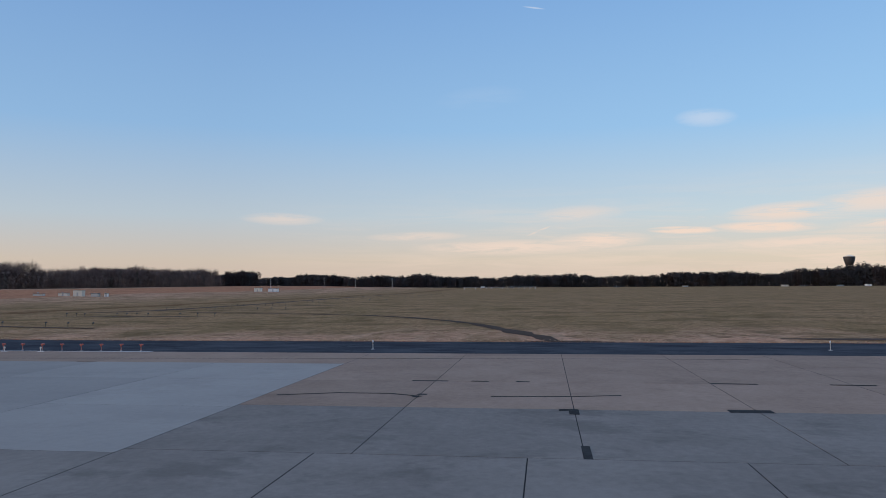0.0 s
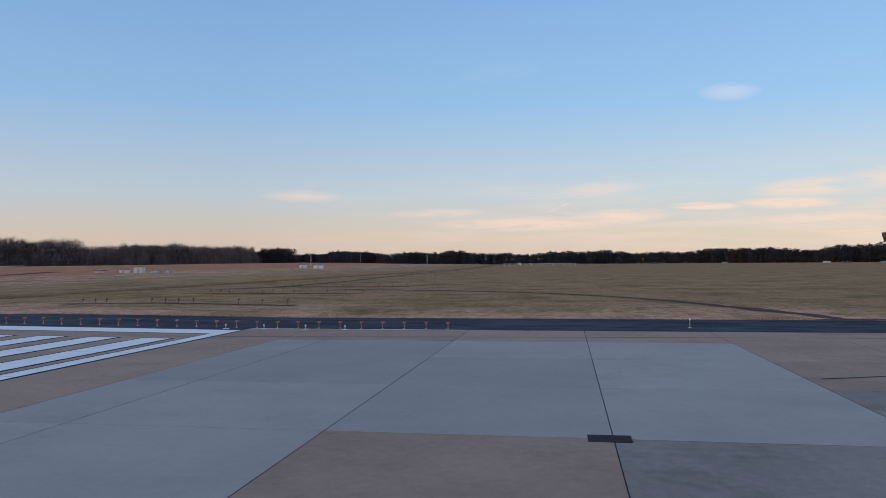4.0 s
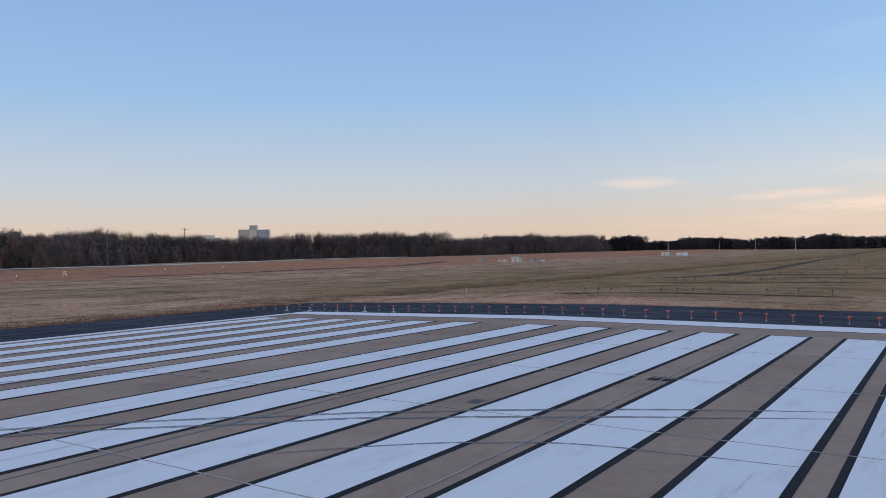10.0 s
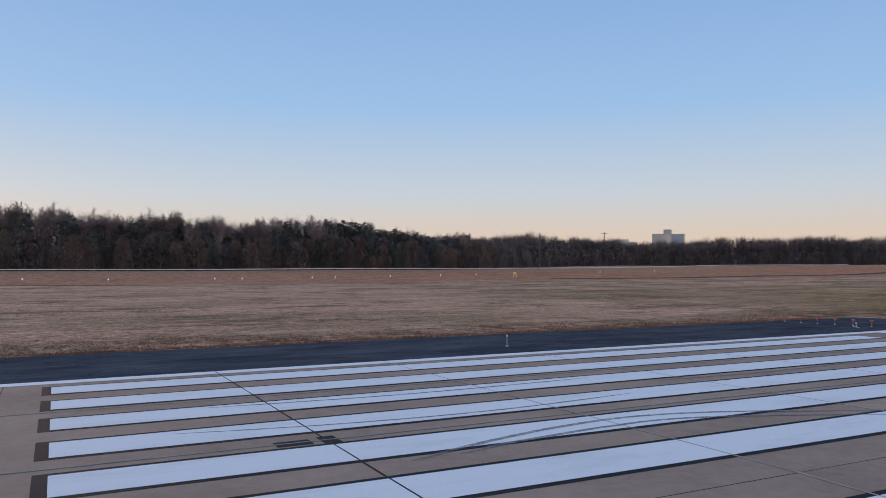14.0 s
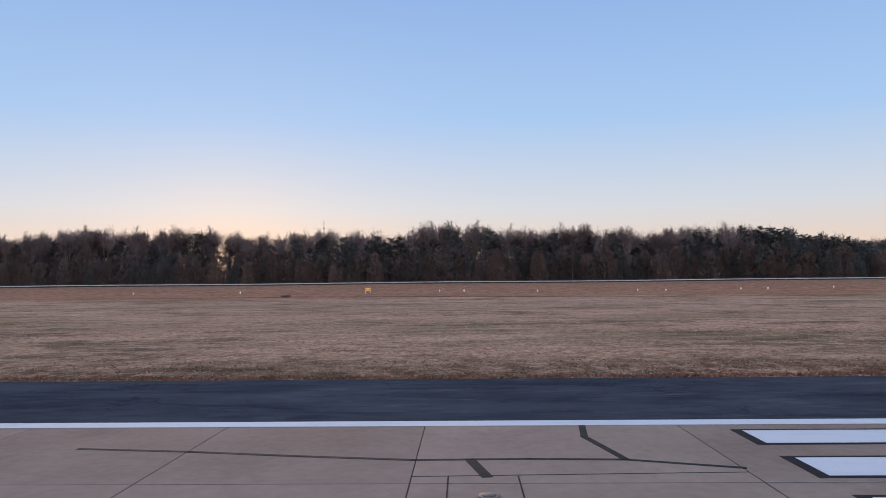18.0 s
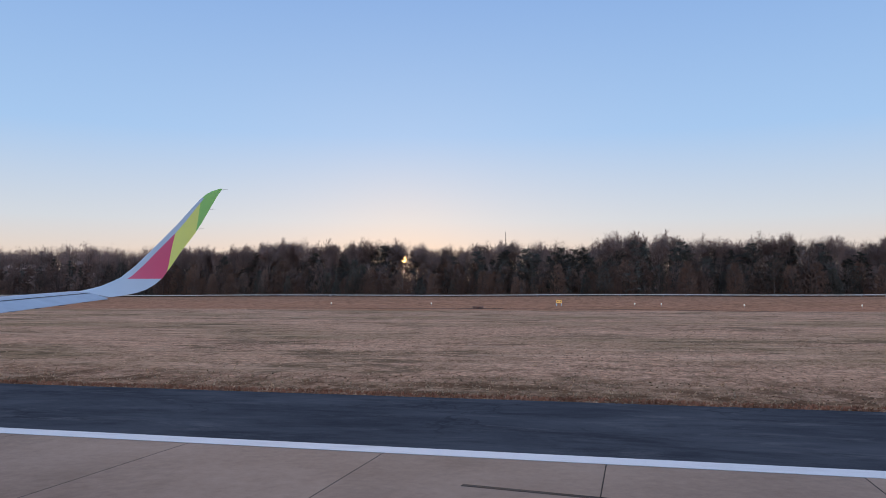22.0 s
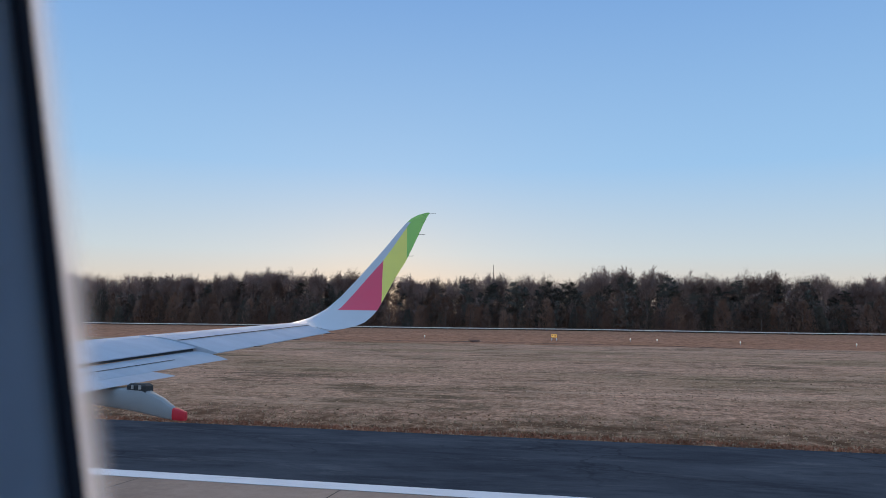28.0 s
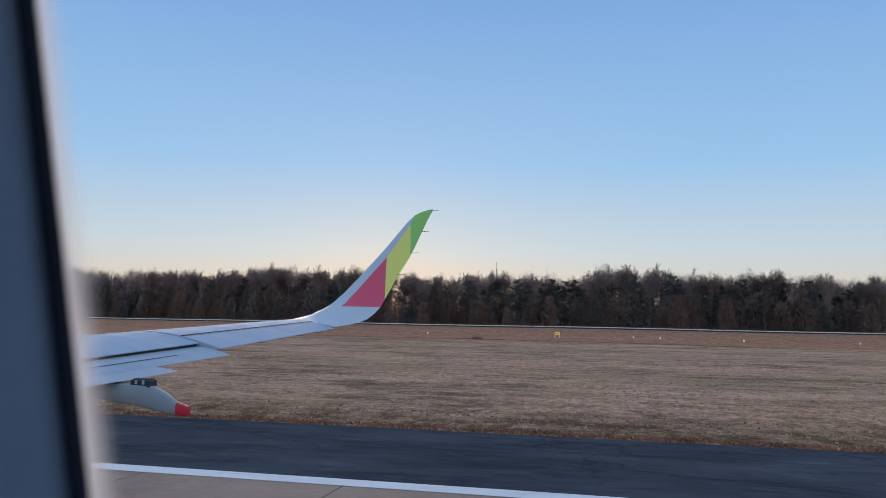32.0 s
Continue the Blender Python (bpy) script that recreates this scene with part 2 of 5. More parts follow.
def asphalt_material(name, turn):
    """Worn asphalt, streaked along the way it was rolled."""
    m, nt, b, pos = material(name, 0.95, spec=0.0)
    pos = mapped(nt, pos, rot=(0, 0, turn))
    fine = noise_node(nt, pos, 30.0, 4, 0.7)
    broad = noise_node(nt, mapped(nt, pos, (0.15, 0.32, 1)), 1.0, 7, 0.70, 0.3)
    col = mix_node(nt, ramp_node(nt, broad, [(0.36, 0.0), (0.66, 1.0)]), (0.044, 0.048, 0.060), (0.088, 0.094, 0.110))
    col = mix_node(nt, math_node(nt, "MULTIPLY", ramp_node(nt, fine, [(0.45, 0.0), (0.75, 1.0)]), 0.35), col, (0.105, 0.110, 0.120))
    smear = noise_node(nt, mapped(nt, pos, (0.22, 0.7, 1)), 1.0, 9, 0.78, 0.5)
    col = mix_node(nt, math_node(nt, "MULTIPLY", ramp_node(nt, smear, [(0.54, 0.0), (0.68, 1.0)]), 0.55), col, (0.150, 0.152, 0.164))
    dark = noise_node(nt, mapped(nt, pos, (0.13, 0.38, 1), (7, 3, 0)), 1.0, 8, 0.76, 0.4)
    col = mix_node(nt, math_node(nt, "MULTIPLY", ramp_node(nt, dark, [(0.50, 0.0), (0.62, 1.0)]), 0.5), col, (0.028, 0.030, 0.038))
    # crazed cracks, some filled pale with dust
    cell = nt.nodes.new("ShaderNodeTexVoronoi")
    cell.feature = "DISTANCE_TO_EDGE"
    cell.inputs["Scale"].default_value = 0.22
    warp = nt.nodes.new("ShaderNodeVectorMath")
    warp.operation = "ADD"
    wob = nt.nodes.new("ShaderNodeTexNoise")
    wob.inputs["Scale"].default_value, wob.inputs["Detail"].default_value = 0.6, 6
    nt.links.new(pos, wob.inputs["Vector"])
    grow = nt.nodes.new("ShaderNodeVectorMath")
    grow.operation = "SCALE"
    grow.inputs["Scale"].default_value = 3.0
    nt.links.new(wob.outputs["Color"], grow.inputs[0])
    nt.links.new(pos, warp.inputs[0])
    nt.links.new(grow.outputs[0], warp.inputs[1])
    nt.links.new(mapped(nt, warp.outputs[0], (0.55, 1.0, 1.0)), cell.inputs["Vector"])
    line = math_node(nt, "LESS_THAN", cell.outputs["Distance"], 0.012)
    some = ramp_node(nt, noise_node(nt, pos, 0.12, 3, 0.6), [(0.48, 0.0), (0.56, 1.0)])
    col = mix_node(nt, math_node(nt, "MULTIPLY", math_node(nt, "MULTIPLY", line, some), 0.35), col, (0.026, 0.028, 0.034))
    nt.links.new(col, b.inputs["Base Color"])
    bump(nt, b, fine, 0.4, 0.006)
    return m


ASPHALT = asphalt_material("asphalt", 0.0)
ASPHALT_PAD = asphalt_material("asphalt_pad", math.pi / 2)


def grass_material(name, lush=0.0):
    """Winter turf: straw with green patches, mown rows, bare reddish soil here and there."""
    m, nt, b, pos = material(name, 0.95, spec=0.0)
    fine = noise_node(nt, mapped(nt, pos, (1, 0.5, 1)), 2.6, 9, 0.86)
    tuft = noise_node(nt, mapped(nt, pos, (0.8, 0.5, 1)), 0.62, 9, 0.82, 0.1)
    shade = noise_node(nt, mapped(nt, pos, (0.10, 0.10, 1)), 1.0, 9, 0.76, 0.1)
    broad = noise_node(nt, mapped(nt, pos, (0.6, 1.5, 1)), 0.035, 5, 0.6)
    rows = noise_node(nt, mapped(nt, pos, (0.02, 0.8, 1)), 1.0, 3, 0.6)
    straw = mix_node(nt, ramp_node(nt, fine, [(0.38, 0.0), (0.62, 1.0)]), (0.240, 0.130, 0.080), (0.90, 0.540, 0.365))
    green = mix_node(nt, fine, (0.159, 0.123, 0.061), (0.317, 0.238, 0.123))
    col = mix_node(nt, math_node(nt, "MULTIPLY", ramp_node(nt, broad, [(0.45, 0.0), (0.70, 1.0)]), 0.7), straw, green)
    col = mix_node(nt, math_node(nt, "MULTIPLY", ramp_node(nt, rows, [(0.5, 0.0), (0.75, 1.0)]), 0.25), col, (0.232, 0.165, 0.104))
    col = mix_node(nt, math_node(nt, "MULTIPLY", ramp_node(nt, shade, [(0.49, 0.0), (0.62, 1.0)]), 0.36), col, (0.183, 0.123, 0.067))
    col = mix_node(nt, math_node(nt, "MULTIPLY", ramp_node(nt, tuft, [(0.52, 0.0), (0.63, 1.0)]), 0.56), col, (0.110, 0.067, 0.039))
    # thin dark drifts of matted grass lying along the mown rows, and pale swathes between them
    drift = noise_node(nt, mapped(nt, pos, (0.26, 0.44, 1), (3, 5, 0)), 1.0, 9, 0.80, 0.2)
    gather = noise_node(nt, mapped(nt, pos, (0.8, 1.0, 1), (9, 2, 0)), 0.085, 5, 0.66)
    matted = math_node(nt, "MULTIPLY_ADD", math_node(nt, "SUBTRACT", gather, 0.5), 0.75, drift)
    col = mix_node(nt, math_node(nt, "MULTIPLY", ramp_node(nt, matted, [(0.525, 0.0), (0.620, 1.0)]), 0.62), col, (0.088, 0.068, 0.040))
    swathe = ramp_node(nt, noise_node(nt, mapped(nt, pos, (0.06, 0.30, 1), (1, 8, 0)), 1.0, 7, 0.74, 0.2), [(0.52, 0.0), (0.64, 1.0)])
    col = mix_node(nt, math_node(nt, "MULTIPLY", swathe, 0.45), col, (0.80, 0.52, 0.36))
    # redder rough grass on the bank below the wood
    place = nt.nodes.new("ShaderNodeSeparateXYZ")
    nt.links.new(pos, place.inputs[0])
    # the open field before the threshold is greener than the bank side
    west = ramp_node(nt, math_node(nt, "MULTIPLY_ADD", math_node(nt, "SUBTRACT", broad, 0.5), 0.8, math_node(nt, "MULTIPLY", place.outputs[0], -0.01)), [(0.10, 0.0), (0.35, 1.0)])
    north = ramp_node(nt, math_node(nt, "MULTIPLY_ADD", place.outputs[1], 0.01, 1.6), [(0.0, 0.0), (0.9, 1.0)])
    olive = mix_node(nt, ramp_node(nt, fine, [(0.38, 0.0), (0.62, 1.0)]), (0.122, 0.080, 0.038), (0.440, 0.290, 0.150))
    col = mix_node(nt, math_node(nt, "MULTIPLY", math_node(nt, "MULTIPLY", west, north), 0.75), col, olive)
    col = mix_node(nt, math_node(nt, "MULTIPLY", math_node(nt, "MULTIPLY", west, ramp_node(nt, shade, [(0.48, 0.0), (0.58, 1.0)])), 0.45), col, (0.105, 0.078, 0.044))
    edge = math_node(nt, "MULTIPLY_ADD", math_node(nt, "SUBTRACT", broad, 0.5), 40.0, math_node(nt, "MULTIPLY", place.outputs[1], -1.0))
    bank = ramp_node(nt, math_node(nt, "MULTIPLY", edge, 0.002), [(0.41, 0.0), (0.432, 1.0), (0.70, 1.0), (0.80, 0.0)])
    rough = mix_node(nt, ramp_node(nt, tuft, [(0.42, 0.0), (0.60, 1.0)]), (0.575, 0.263, 0.153), (0.244, 0.107, 0.064))
    col = mix_node(nt, math_node(nt, "MULTIPLY", bank, 0.75), col, rough)
    # wet reddish thatch in broken patches beside the asphalt
    near = math_node(nt, "MULTIPLY_ADD", math_node(nt, "SUBTRACT", shade, 0.5), 22.0, math_node(nt, "MULTIPLY", place.outputs[1], -1.0))
    thatch = ramp_node(nt, math_node(nt, "MULTIPLY", near, 0.01), [(0.56, 0.0), (0.575, 1.0), (0.62, 0.85), (0.69, 0.0)])
    col = mix_node(nt, math_node(nt, "MULTIPLY", math_node(nt, "MULTIPLY", thatch, ramp_node(nt, tuft, [(0.42, 0.15), (0.54, 1.0)])), 0.95), col, (0.136, 0.073, 0.044))
    nt.links.new(col, b.inputs["Base Color"])
    bump(nt, b, math_node(nt, "ADD", fine, tuft), 0.9, 0.12)
    return m


GRASS = grass_material("winter_grass")
SOIL = plain("red_soil", (0.085, 0.054, 0.041), 0.95, vary=0.35, scale=1.5, spec=0.1)
TUFT = plain("straw_tufts", (0.621, 0.419, 0.270), 0.95, vary=0.4, scale=0.6, spec=0.1)
TUFT_DARK = plain("dark_tufts", (0.31, 0.20, 0.125), 0.95, vary=0.4, scale=0.6, spec=0.0)
TUFT_RED = plain("rusty_tufts", (0.33, 0.155, 0.095), 0.95, vary=0.4, scale=0.6, spec=0.1)


def paint_material(name, col, wear):
    m, nt, b, pos = material(name, 0.8, spec=0.06)
    a = noise_node(nt, mapped(nt, pos, (0.35, 1.2, 1)), 1.0, 6, 0.7, 0.3)
    g = noise_node(nt, pos, 22.0, 4, 0.7)
    scuff = noise_node(nt, mapped(nt, pos, (0.10, 1.5, 1), rot=(0, 0, 0.12)), 1.0, 5, 0.7)
    c = mix_node(nt, math_node(nt, "MULTIPLY", ramp_node(nt, a, [(0.50, 0.0), (0.80, 1.0)]), 0.45), col, wear)
    c = mix_node(nt, math_node(nt, "MULTIPLY", ramp_node(nt, g, [(0.52, 0.0), (0.74, 1.0)]), 0.30), c, wear)
    c = mix_node(nt, math_node(nt, "MULTIPLY", ramp_node(nt, scuff, [(0.62, 0.0), (0.70, 1.0)]), 0.5), c, wear)
    nt.links.new(c, b.inputs["Base Color"])
    return m


PAINT_WHITE = paint_material("marking_white", (0.74, 0.74, 0.76), (0.44, 0.42, 0.41))
PAINT_BLACK = paint_material("marking_black", (0.022, 0.022, 0.027), (0.06, 0.055, 0.055))
SEALANT = plain("joint_sealant", (0.035, 0.034, 0.036), 0.8, vary=0.3, scale=3, spec=0.05)
RUBBER = plain("tyre_rubber", (0.10, 0.10, 0.105), 0.85, vary=0.4, scale=5, spec=0.05)
STEEL = plain("galvanised_steel", (0.42, 0.43, 0.44), 0.45, 0.7, vary=0.15)
CAST_IRON = plain("cast_iron", (0.15, 0.15, 0.15), 0.65, 0.3, vary=0.2)
CREAM = plain("cream_paint", (0.68, 0.64, 0.56), 0.6, vary=0.1)
WHITE = plain("white_paint", (0.76, 0.76, 0.76), 0.55, vary=0.06)
ORANGE = plain("orange_plastic", (0.52, 0.12, 0.085), 0.5, vary=0.12)
POST_RED = plain("faded_red_paint", (0.55, 0.24, 0.19), 0.6, vary=0.15)
YELLOW = plain("yellow_sign", (0.78, 0.44, 0.12), 0.5, vary=0.05)
LAMP_LENS = plain("lit_lens", (0.8, 0.76, 0.68), 0.4, vary=0.05)
for glow, tone, power in ((YELLOW, (1.0, 0.52, 0.14, 1), 0.38), (LAMP_LENS, (1.0, 0.86, 0.68, 1), 0.45)):
    shade = glow.node_tree.nodes["Principled BSDF"]
    shade.inputs["Emission Color"].default_value, shade.inputs["Emission Strength"].default_value = tone, power
DARKGREY = plain("dark_grey", (0.05, 0.05, 0.055), 0.6, vary=0.2)
BARK = plain("grey_bark", (0.17, 0.135, 0.118), 0.95, vary=0.45, scale=0.5, spec=0.1)
TWIG = plain("brown_twigs", (0.275, 0.188, 0.160), 0.95, vary=0.35, scale=0.12, spec=0.1)
# twigs again, darker: the shade of the more distant woods is in the colour
MID_TWIG_SHADED = plain("mid_twigs_shaded", (0.165, 0.118, 0.104), 0.95, vary=0.35, scale=0.1, spec=0.0)
FAR_TWIG_SHADED = plain("far_twigs_shaded", (0.082, 0.066, 0.066), 0.95, vary=0.35, scale=0.08, spec=0.0)
RUSSET = plain("russet_leaves", (0.225, 0.140, 0.105), 0.95, vary=0.35, scale=0.15, spec=0.1)
PINE = plain("pine_needles", (0.128, 0.117, 0.098), 0.9, vary=0.35, scale=0.25, spec=0.1)
# needles with the far wood's own shade mixed into the base colour
FAR_NEEDLES_SHADED = plain("far_needles_shaded", (0.050, 0.048, 0.050), 0.9, vary=0.35, scale=0.1, spec=0.0)
CURTAIN = plain("curtain_wall", (0.62, 0.60, 0.58), 0.3, vary=0.1, scale=0.3)
BRICK = plain("office_concrete", (0.93, 0.71, 0.54), 0.8, vary=0.08, scale=0.3)
PANE = plain("office_glass", (0.26, 0.25, 0.26), 0.3, vary=0.2, scale=0.2, spec=0.8)

# ---- mesh helpers ----


def mesh(name, verts, faces, mat, smooth=False):
    me = bpy.data.meshes.new(name)
    me.from_pydata([tuple(v) for v in verts], [], [tuple(f) for f in faces])
    for m in mat if isinstance(mat, (list, tuple)) else (mat,):
        me.materials.append(m)
    me.update()
    if smooth:
        me.shade_smooth()
    return me


def placed(name, me, parent=None, loc=(0, 0, 0), label="", kind="", category=""):
    ob = new(name, me)
    ob.location = loc
    if parent:
        ob.parent = parent
    return tagged(ob, label=label, kind=kind, category=category)


def part(name, bm, mat, parent, label=""):
    me = bpy.data.meshes.new(name)
    bm.to_mesh(me)
    bm.free()
    me.materials.append(mat)
    ob = new(name, me)
    ob.parent = parent
    return tagged(ob, label=label)


def box_geo(x0, x1, y0, y1, z0, z1, c=0.0):
    """A box whose top edge is chamfered by c."""
    v = [(x0, y0, z0), (x1, y0, z0), (x1, y1, z0), (x0, y1, z0)]
    if c:
        v += [(x0, y0, z1 - c), (x1, y0, z1 - c), (x1, y1, z1 - c), (x0, y1, z1 - c)]
        v += [(x0 + c, y0 + c, z1), (x1 - c, y0 + c, z1), (x1 - c, y1 - c, z1), (x0 + c, y1 - c, z1)]
        f = [(3, 2, 1, 0), (8, 9, 10, 11)]
        for a in (0, 4):
            f += [(a + i, a + (i + 1) % 4, a + 4 + (i + 1) % 4, a + 4 + i) for i in range(4)]
        return v, f
    v += [(x0, y0, z1), (x1, y0, z1), (x1, y1, z1), (x0, y1, z1)]
    return v, [(3, 2, 1, 0), (4, 5, 6, 7)] + [(i, (i + 1) % 4, 4 + (i + 1) % 4, 4 + i) for i in range(4)]


def merged(geos):
    vs, fs = [], []
    for v, f in geos:
        n = len(vs)
        vs += list(v)
        fs += [tuple(i + n for i in q) for q in f]
    return vs, fs


def tube_geo(points, radii, sides=6):
    """A tapered tube along points."""
    vs, fs = [], []
    pts = [Vector(p) for p in points]
    for i, p in enumerate(pts):
        way = (pts[min(i + 1, len(pts) - 1)] - pts[max(i - 1, 0)]).normalized()
        a = way.orthogonal().normalized()
        b = way.cross(a)
        for k in range(sides):
            t = 2 * math.pi * k / sides
            vs.append(p + (a * math.cos(t) + b * math.sin(t)) * radii[i])
    for i in range(len(pts) - 1):
        for k in range(sides):
            fs.append((i * sides + k, i * sides + (k + 1) % sides, (i + 1) * sides + (k + 1) % sides, (i + 1) * sides + k))
    fs.append(tuple(range(sides))[::-1])
    fs.append(tuple((len(pts) - 1) * sides + k for k in range(sides)))
    return vs, fs


def lathe_geo(profile, sides=12, at_=(0, 0, 0)):
    """A turned shape round z from (radius, height) pairs."""
    vs, fs = [], []
    for r, z in profile:
        for k in range(sides):
            t = 2 * math.pi * k / sides
            vs.append((at_[0] + r * math.cos(t), at_[1] + r * math.sin(t), at_[2] + z))
    n = len(profile)
    for i in range(n - 1):
        for k in range(sides):
            fs.append((i * sides + k, i * sides + (k + 1) % sides, (i + 1) * sides + (k + 1) % sides, (i + 1) * sides + k))
    fs.append(tuple(range(sides))[::-1])
    fs.append(tuple((n - 1) * sides + k for k in range(sides)))
    return vs, fs


def smooth01(a, b, v):
    t = min(1.0, max(0.0, (v - a) / (b - a)))
    return t * t * (3 - 2 * t)


def pave_z(x, y):
    """The runway is crowned along its middle, and its shoulder falls away."""
    if y < -45.72:
        return -0.015 * min(-45.72 - y, 11.6)
    return 0.010 * (22.86 - abs(y + 22.86)) * smooth01(-80, -13, x) if y < 0 else 0.0


def ground_z(x, y):
    """Flat field; a low bank rises towards the wood on the south side."""
    z = pave_z(x, y) - 0.02 * smooth01(-46, -57, y) + 2.55 * smooth01(-195, -342, y)
    z += 1.6 * smooth01(-250, -420, x) * smooth01(-60, -230, y)
    z += 0.10 * math.sin(x * 0.045 + 1.3) * math.sin(y * 0.06) * smooth01(-70, -110, y)
    z += 3.0 * smooth01(-500, -1000, x)
    return z - 0.06


# ---- ground: one sheet to the skyline ----
def axis_steps(lo, hi, near_lo, near_hi, step):
    out = list(np.arange(near_lo, near_hi + 0.1, step))
    s, v = step, near_lo
    while v > lo:
        s *= 1.22
        v -= s
        out.insert(0, v)
    s, v = step, near_hi
    while v < hi:
        s *= 1.22
        v += s
        out.append(v)
    return out


gx = axis_steps(-4600, 4600, -420, 340, 9)
gy = axis_steps(-4600, 4600, -420, 110, 9)
gv = [(x, y, ground_z(x, y)) for y in gy for x in gx]
nx = len(gx)
gf = [(j * nx + i, j * nx + i + 1, (j + 1) * nx + i + 1, (j + 1) * nx + i) for j in range(len(gy) - 1) for i in range(nx - 1)]
ground = placed("ground", mesh("ground", gv, gf, GRASS, True), label="dry straw-coloured winter grass airfield with greenish patches", kind="structure", category="ground")

# ---- pavements ----
# blast pad behind the threshold and shoulders along the runway, dark asphalt
SHOULDER = [((-12.6, -57.3), (-0.32, -45.72)), ((-12.6, -45.72), (-0.32, -22.86)), ((-12.6, -22.86), (-0.32, 0.0)), ((-12.6, 0.0), (-1.62, 140.0)), ((-0.32, -57.3), (900.0, -45.72))]
sheets = []
for name, boxes, label in (("blast_pad", SHOULDER[:3], "dark asphalt pad before the runway threshold"), ("taxiway_shoulder", SHOULDER[3:4], "dark asphalt strip beside the holding pad"), ("runway_shoulder", SHOULDER[4:], "dark worn asphalt shoulder beside the concrete runway")):
    sheets.append(placed(name, mesh(name, *merged([box_geo(a[0], b[0], a[1], b[1], -0.4, -0.012) for a, b in boxes]), ASPHALT if name == "runway_shoulder" else ASPHALT_PAD), label=label, kind="structure", category="pavement"))
bed = placed("pavement_bed", mesh("pavement_bed", *merged([box_geo(-1.6 if a >= 0 else -0.3, 900, a, c, -0.4, -0.005) for a, c in ((-45.72, -22.86), (-22.86, 0.0), (0.0, 150))]), SEALANT), label="dark joint filler below the concrete slabs", kind="structure", category="pavement")

runway = placed("runway", None, label="concrete runway end and holding pad of large jointed slabs", kind="structure", category="runway")
XJ = [-1.6, 0.0, 5.6, 13.35, 21.7, 29.7, 37.9, 45.6, 53.42, 60.97] + [60.97 + 6.0 * k for k in range(1, 12)]
YJ = [-45.72, -38.1, -30.48, -22.86, -15.24, -7.62, 0.0, 4.85, 7.8, 15.45, 23.05, 30.87, 37.3, 43.45, 49.8, 55.9, 62.2, 68.4]
PAD_X = {21.7: 21.2, 29.7: 29.2}
PAD_Y = {37.3: 36.28, 43.45: 41.97, 49.8: 47.42, 55.9: 53.1, 62.2: 58.9}
slab_rng = random.Random(5)


def slab_material(x, y):
    if 4.8 < y < 30.9 and 5.4 < x < 29.6:
        return CONCRETE_NEW
    if 4.8 < y < 15.4 and 29.6 < x < 61:
        return CONCRETE_NEW
    if y > 30.8 and 20.9 < x < 29.6:
        return CONCRETE_WORN
    if y > 23.05 and x > 29.6:
        return CONCRETE_WORN
    return CONCRETE_OLD


def slab(x0, x1, y0, y1):
    g = 0.013
    v, f = box_geo(x0 + g, x1 - g, y0 + g, y1 - g, -0.25, slab_rng.uniform(-0.002, 0.002), 0.008)
    return placed("slab", mesh("slab", v, f, slab_material((x0 + x1) / 2, (y0 + y1) / 2)), runway)


for j in range(len(YJ) - 1):
    for i in range(len(XJ) - 1):
        x0, x1, y0, y1 = XJ[i], XJ[i + 1], YJ[j], YJ[j + 1]
        if x0 < -1 and y1 < 0.1:
            x0, x1 = -0.3, 0.0
        # the holding pad's joints run a little nearer, and its lower rows are staggered
        if y0 > 30:
            x0, x1 = (PAD_X.get(v, v) for v in (x0, x1))
            if x0 > 29:
                y0, y1 = (PAD_Y.get(v, v) for v in (y0, y1))
        slab(x0, x1, y0, y1)
rest = []
for k in range(40):
    for j in range(len(YJ) - 1):
        x0 = XJ[-1] + 12.2 * k
        rest.append(box_geo(x0 + 0.014, x0 + 12.186, YJ[j] + 0.014, YJ[j + 1] - 0.014, -0.25, 0.0, 0.008))
for i in range(len(XJ) - 1):
    for k in range(10):
        y0 = YJ[-1] + 7.6 * k
        rest.append(box_geo(XJ[i] + 0.014, XJ[i + 1] - 0.014, y0 + 0.014, y0 + 7.586, -0.25, 0.0, 0.008))
tagged(placed("slab_field", mesh("slab_field", *merged(rest), CONCRETE_OLD), runway), kind="stuff")

# ---- painted markings ----
markings = placed("runway_marking", None, label="white threshold bars and edge lines with black borders painted on concrete", kind="structure", category="marking")


def painted(name, x0, x1, y0, y1, mat, lift):
    return placed(name, mesh(name, *box_geo(x0, x1, y0, y1, 0.003, lift), mat), markings)


for k in range(6):
    for y1 in (-1.83 - 3.505 * k, -24.61 - 3.505 * k):
        y0 = y1 - 1.753
        painted("stripe_border", 5.85, 52.12, y0 - 0.20, y1 + 0.20, PAINT_BLACK, 0.008)
        painted("threshold_stripe", 6.1, 51.82, y0, y1, PAINT_WHITE, 0.014)
for a, c in ((-45.72, -22.86), (-22.86, 0.0)):
    painted("threshold_bar", 0.0, 2.6, a, c, PAINT_WHITE, 0.014)
    painted("bar_border", -0.0, 2.75, a, c + (0.14 if c == 0 else 0), PAINT_BLACK, 0.008)
painted("edge_line_border", 2.75, 500, -0.92 - 0.18, 0.20, PAINT_BLACK, 0.008)
painted("edge_line", 2.62, 500, -0.92, 0.0, PAINT_WHITE, 0.0145)
painted("edge_line", 2.62, 500, -45.70, -44.86, PAINT_WHITE, 0.0145)

# ---- sealed cracks, patches and inset covers in the slabs ----
repairs = placed("slab_repair", None, label="dark sealant strips and asphalt patches in the concrete slabs", kind="structure", category="repair")


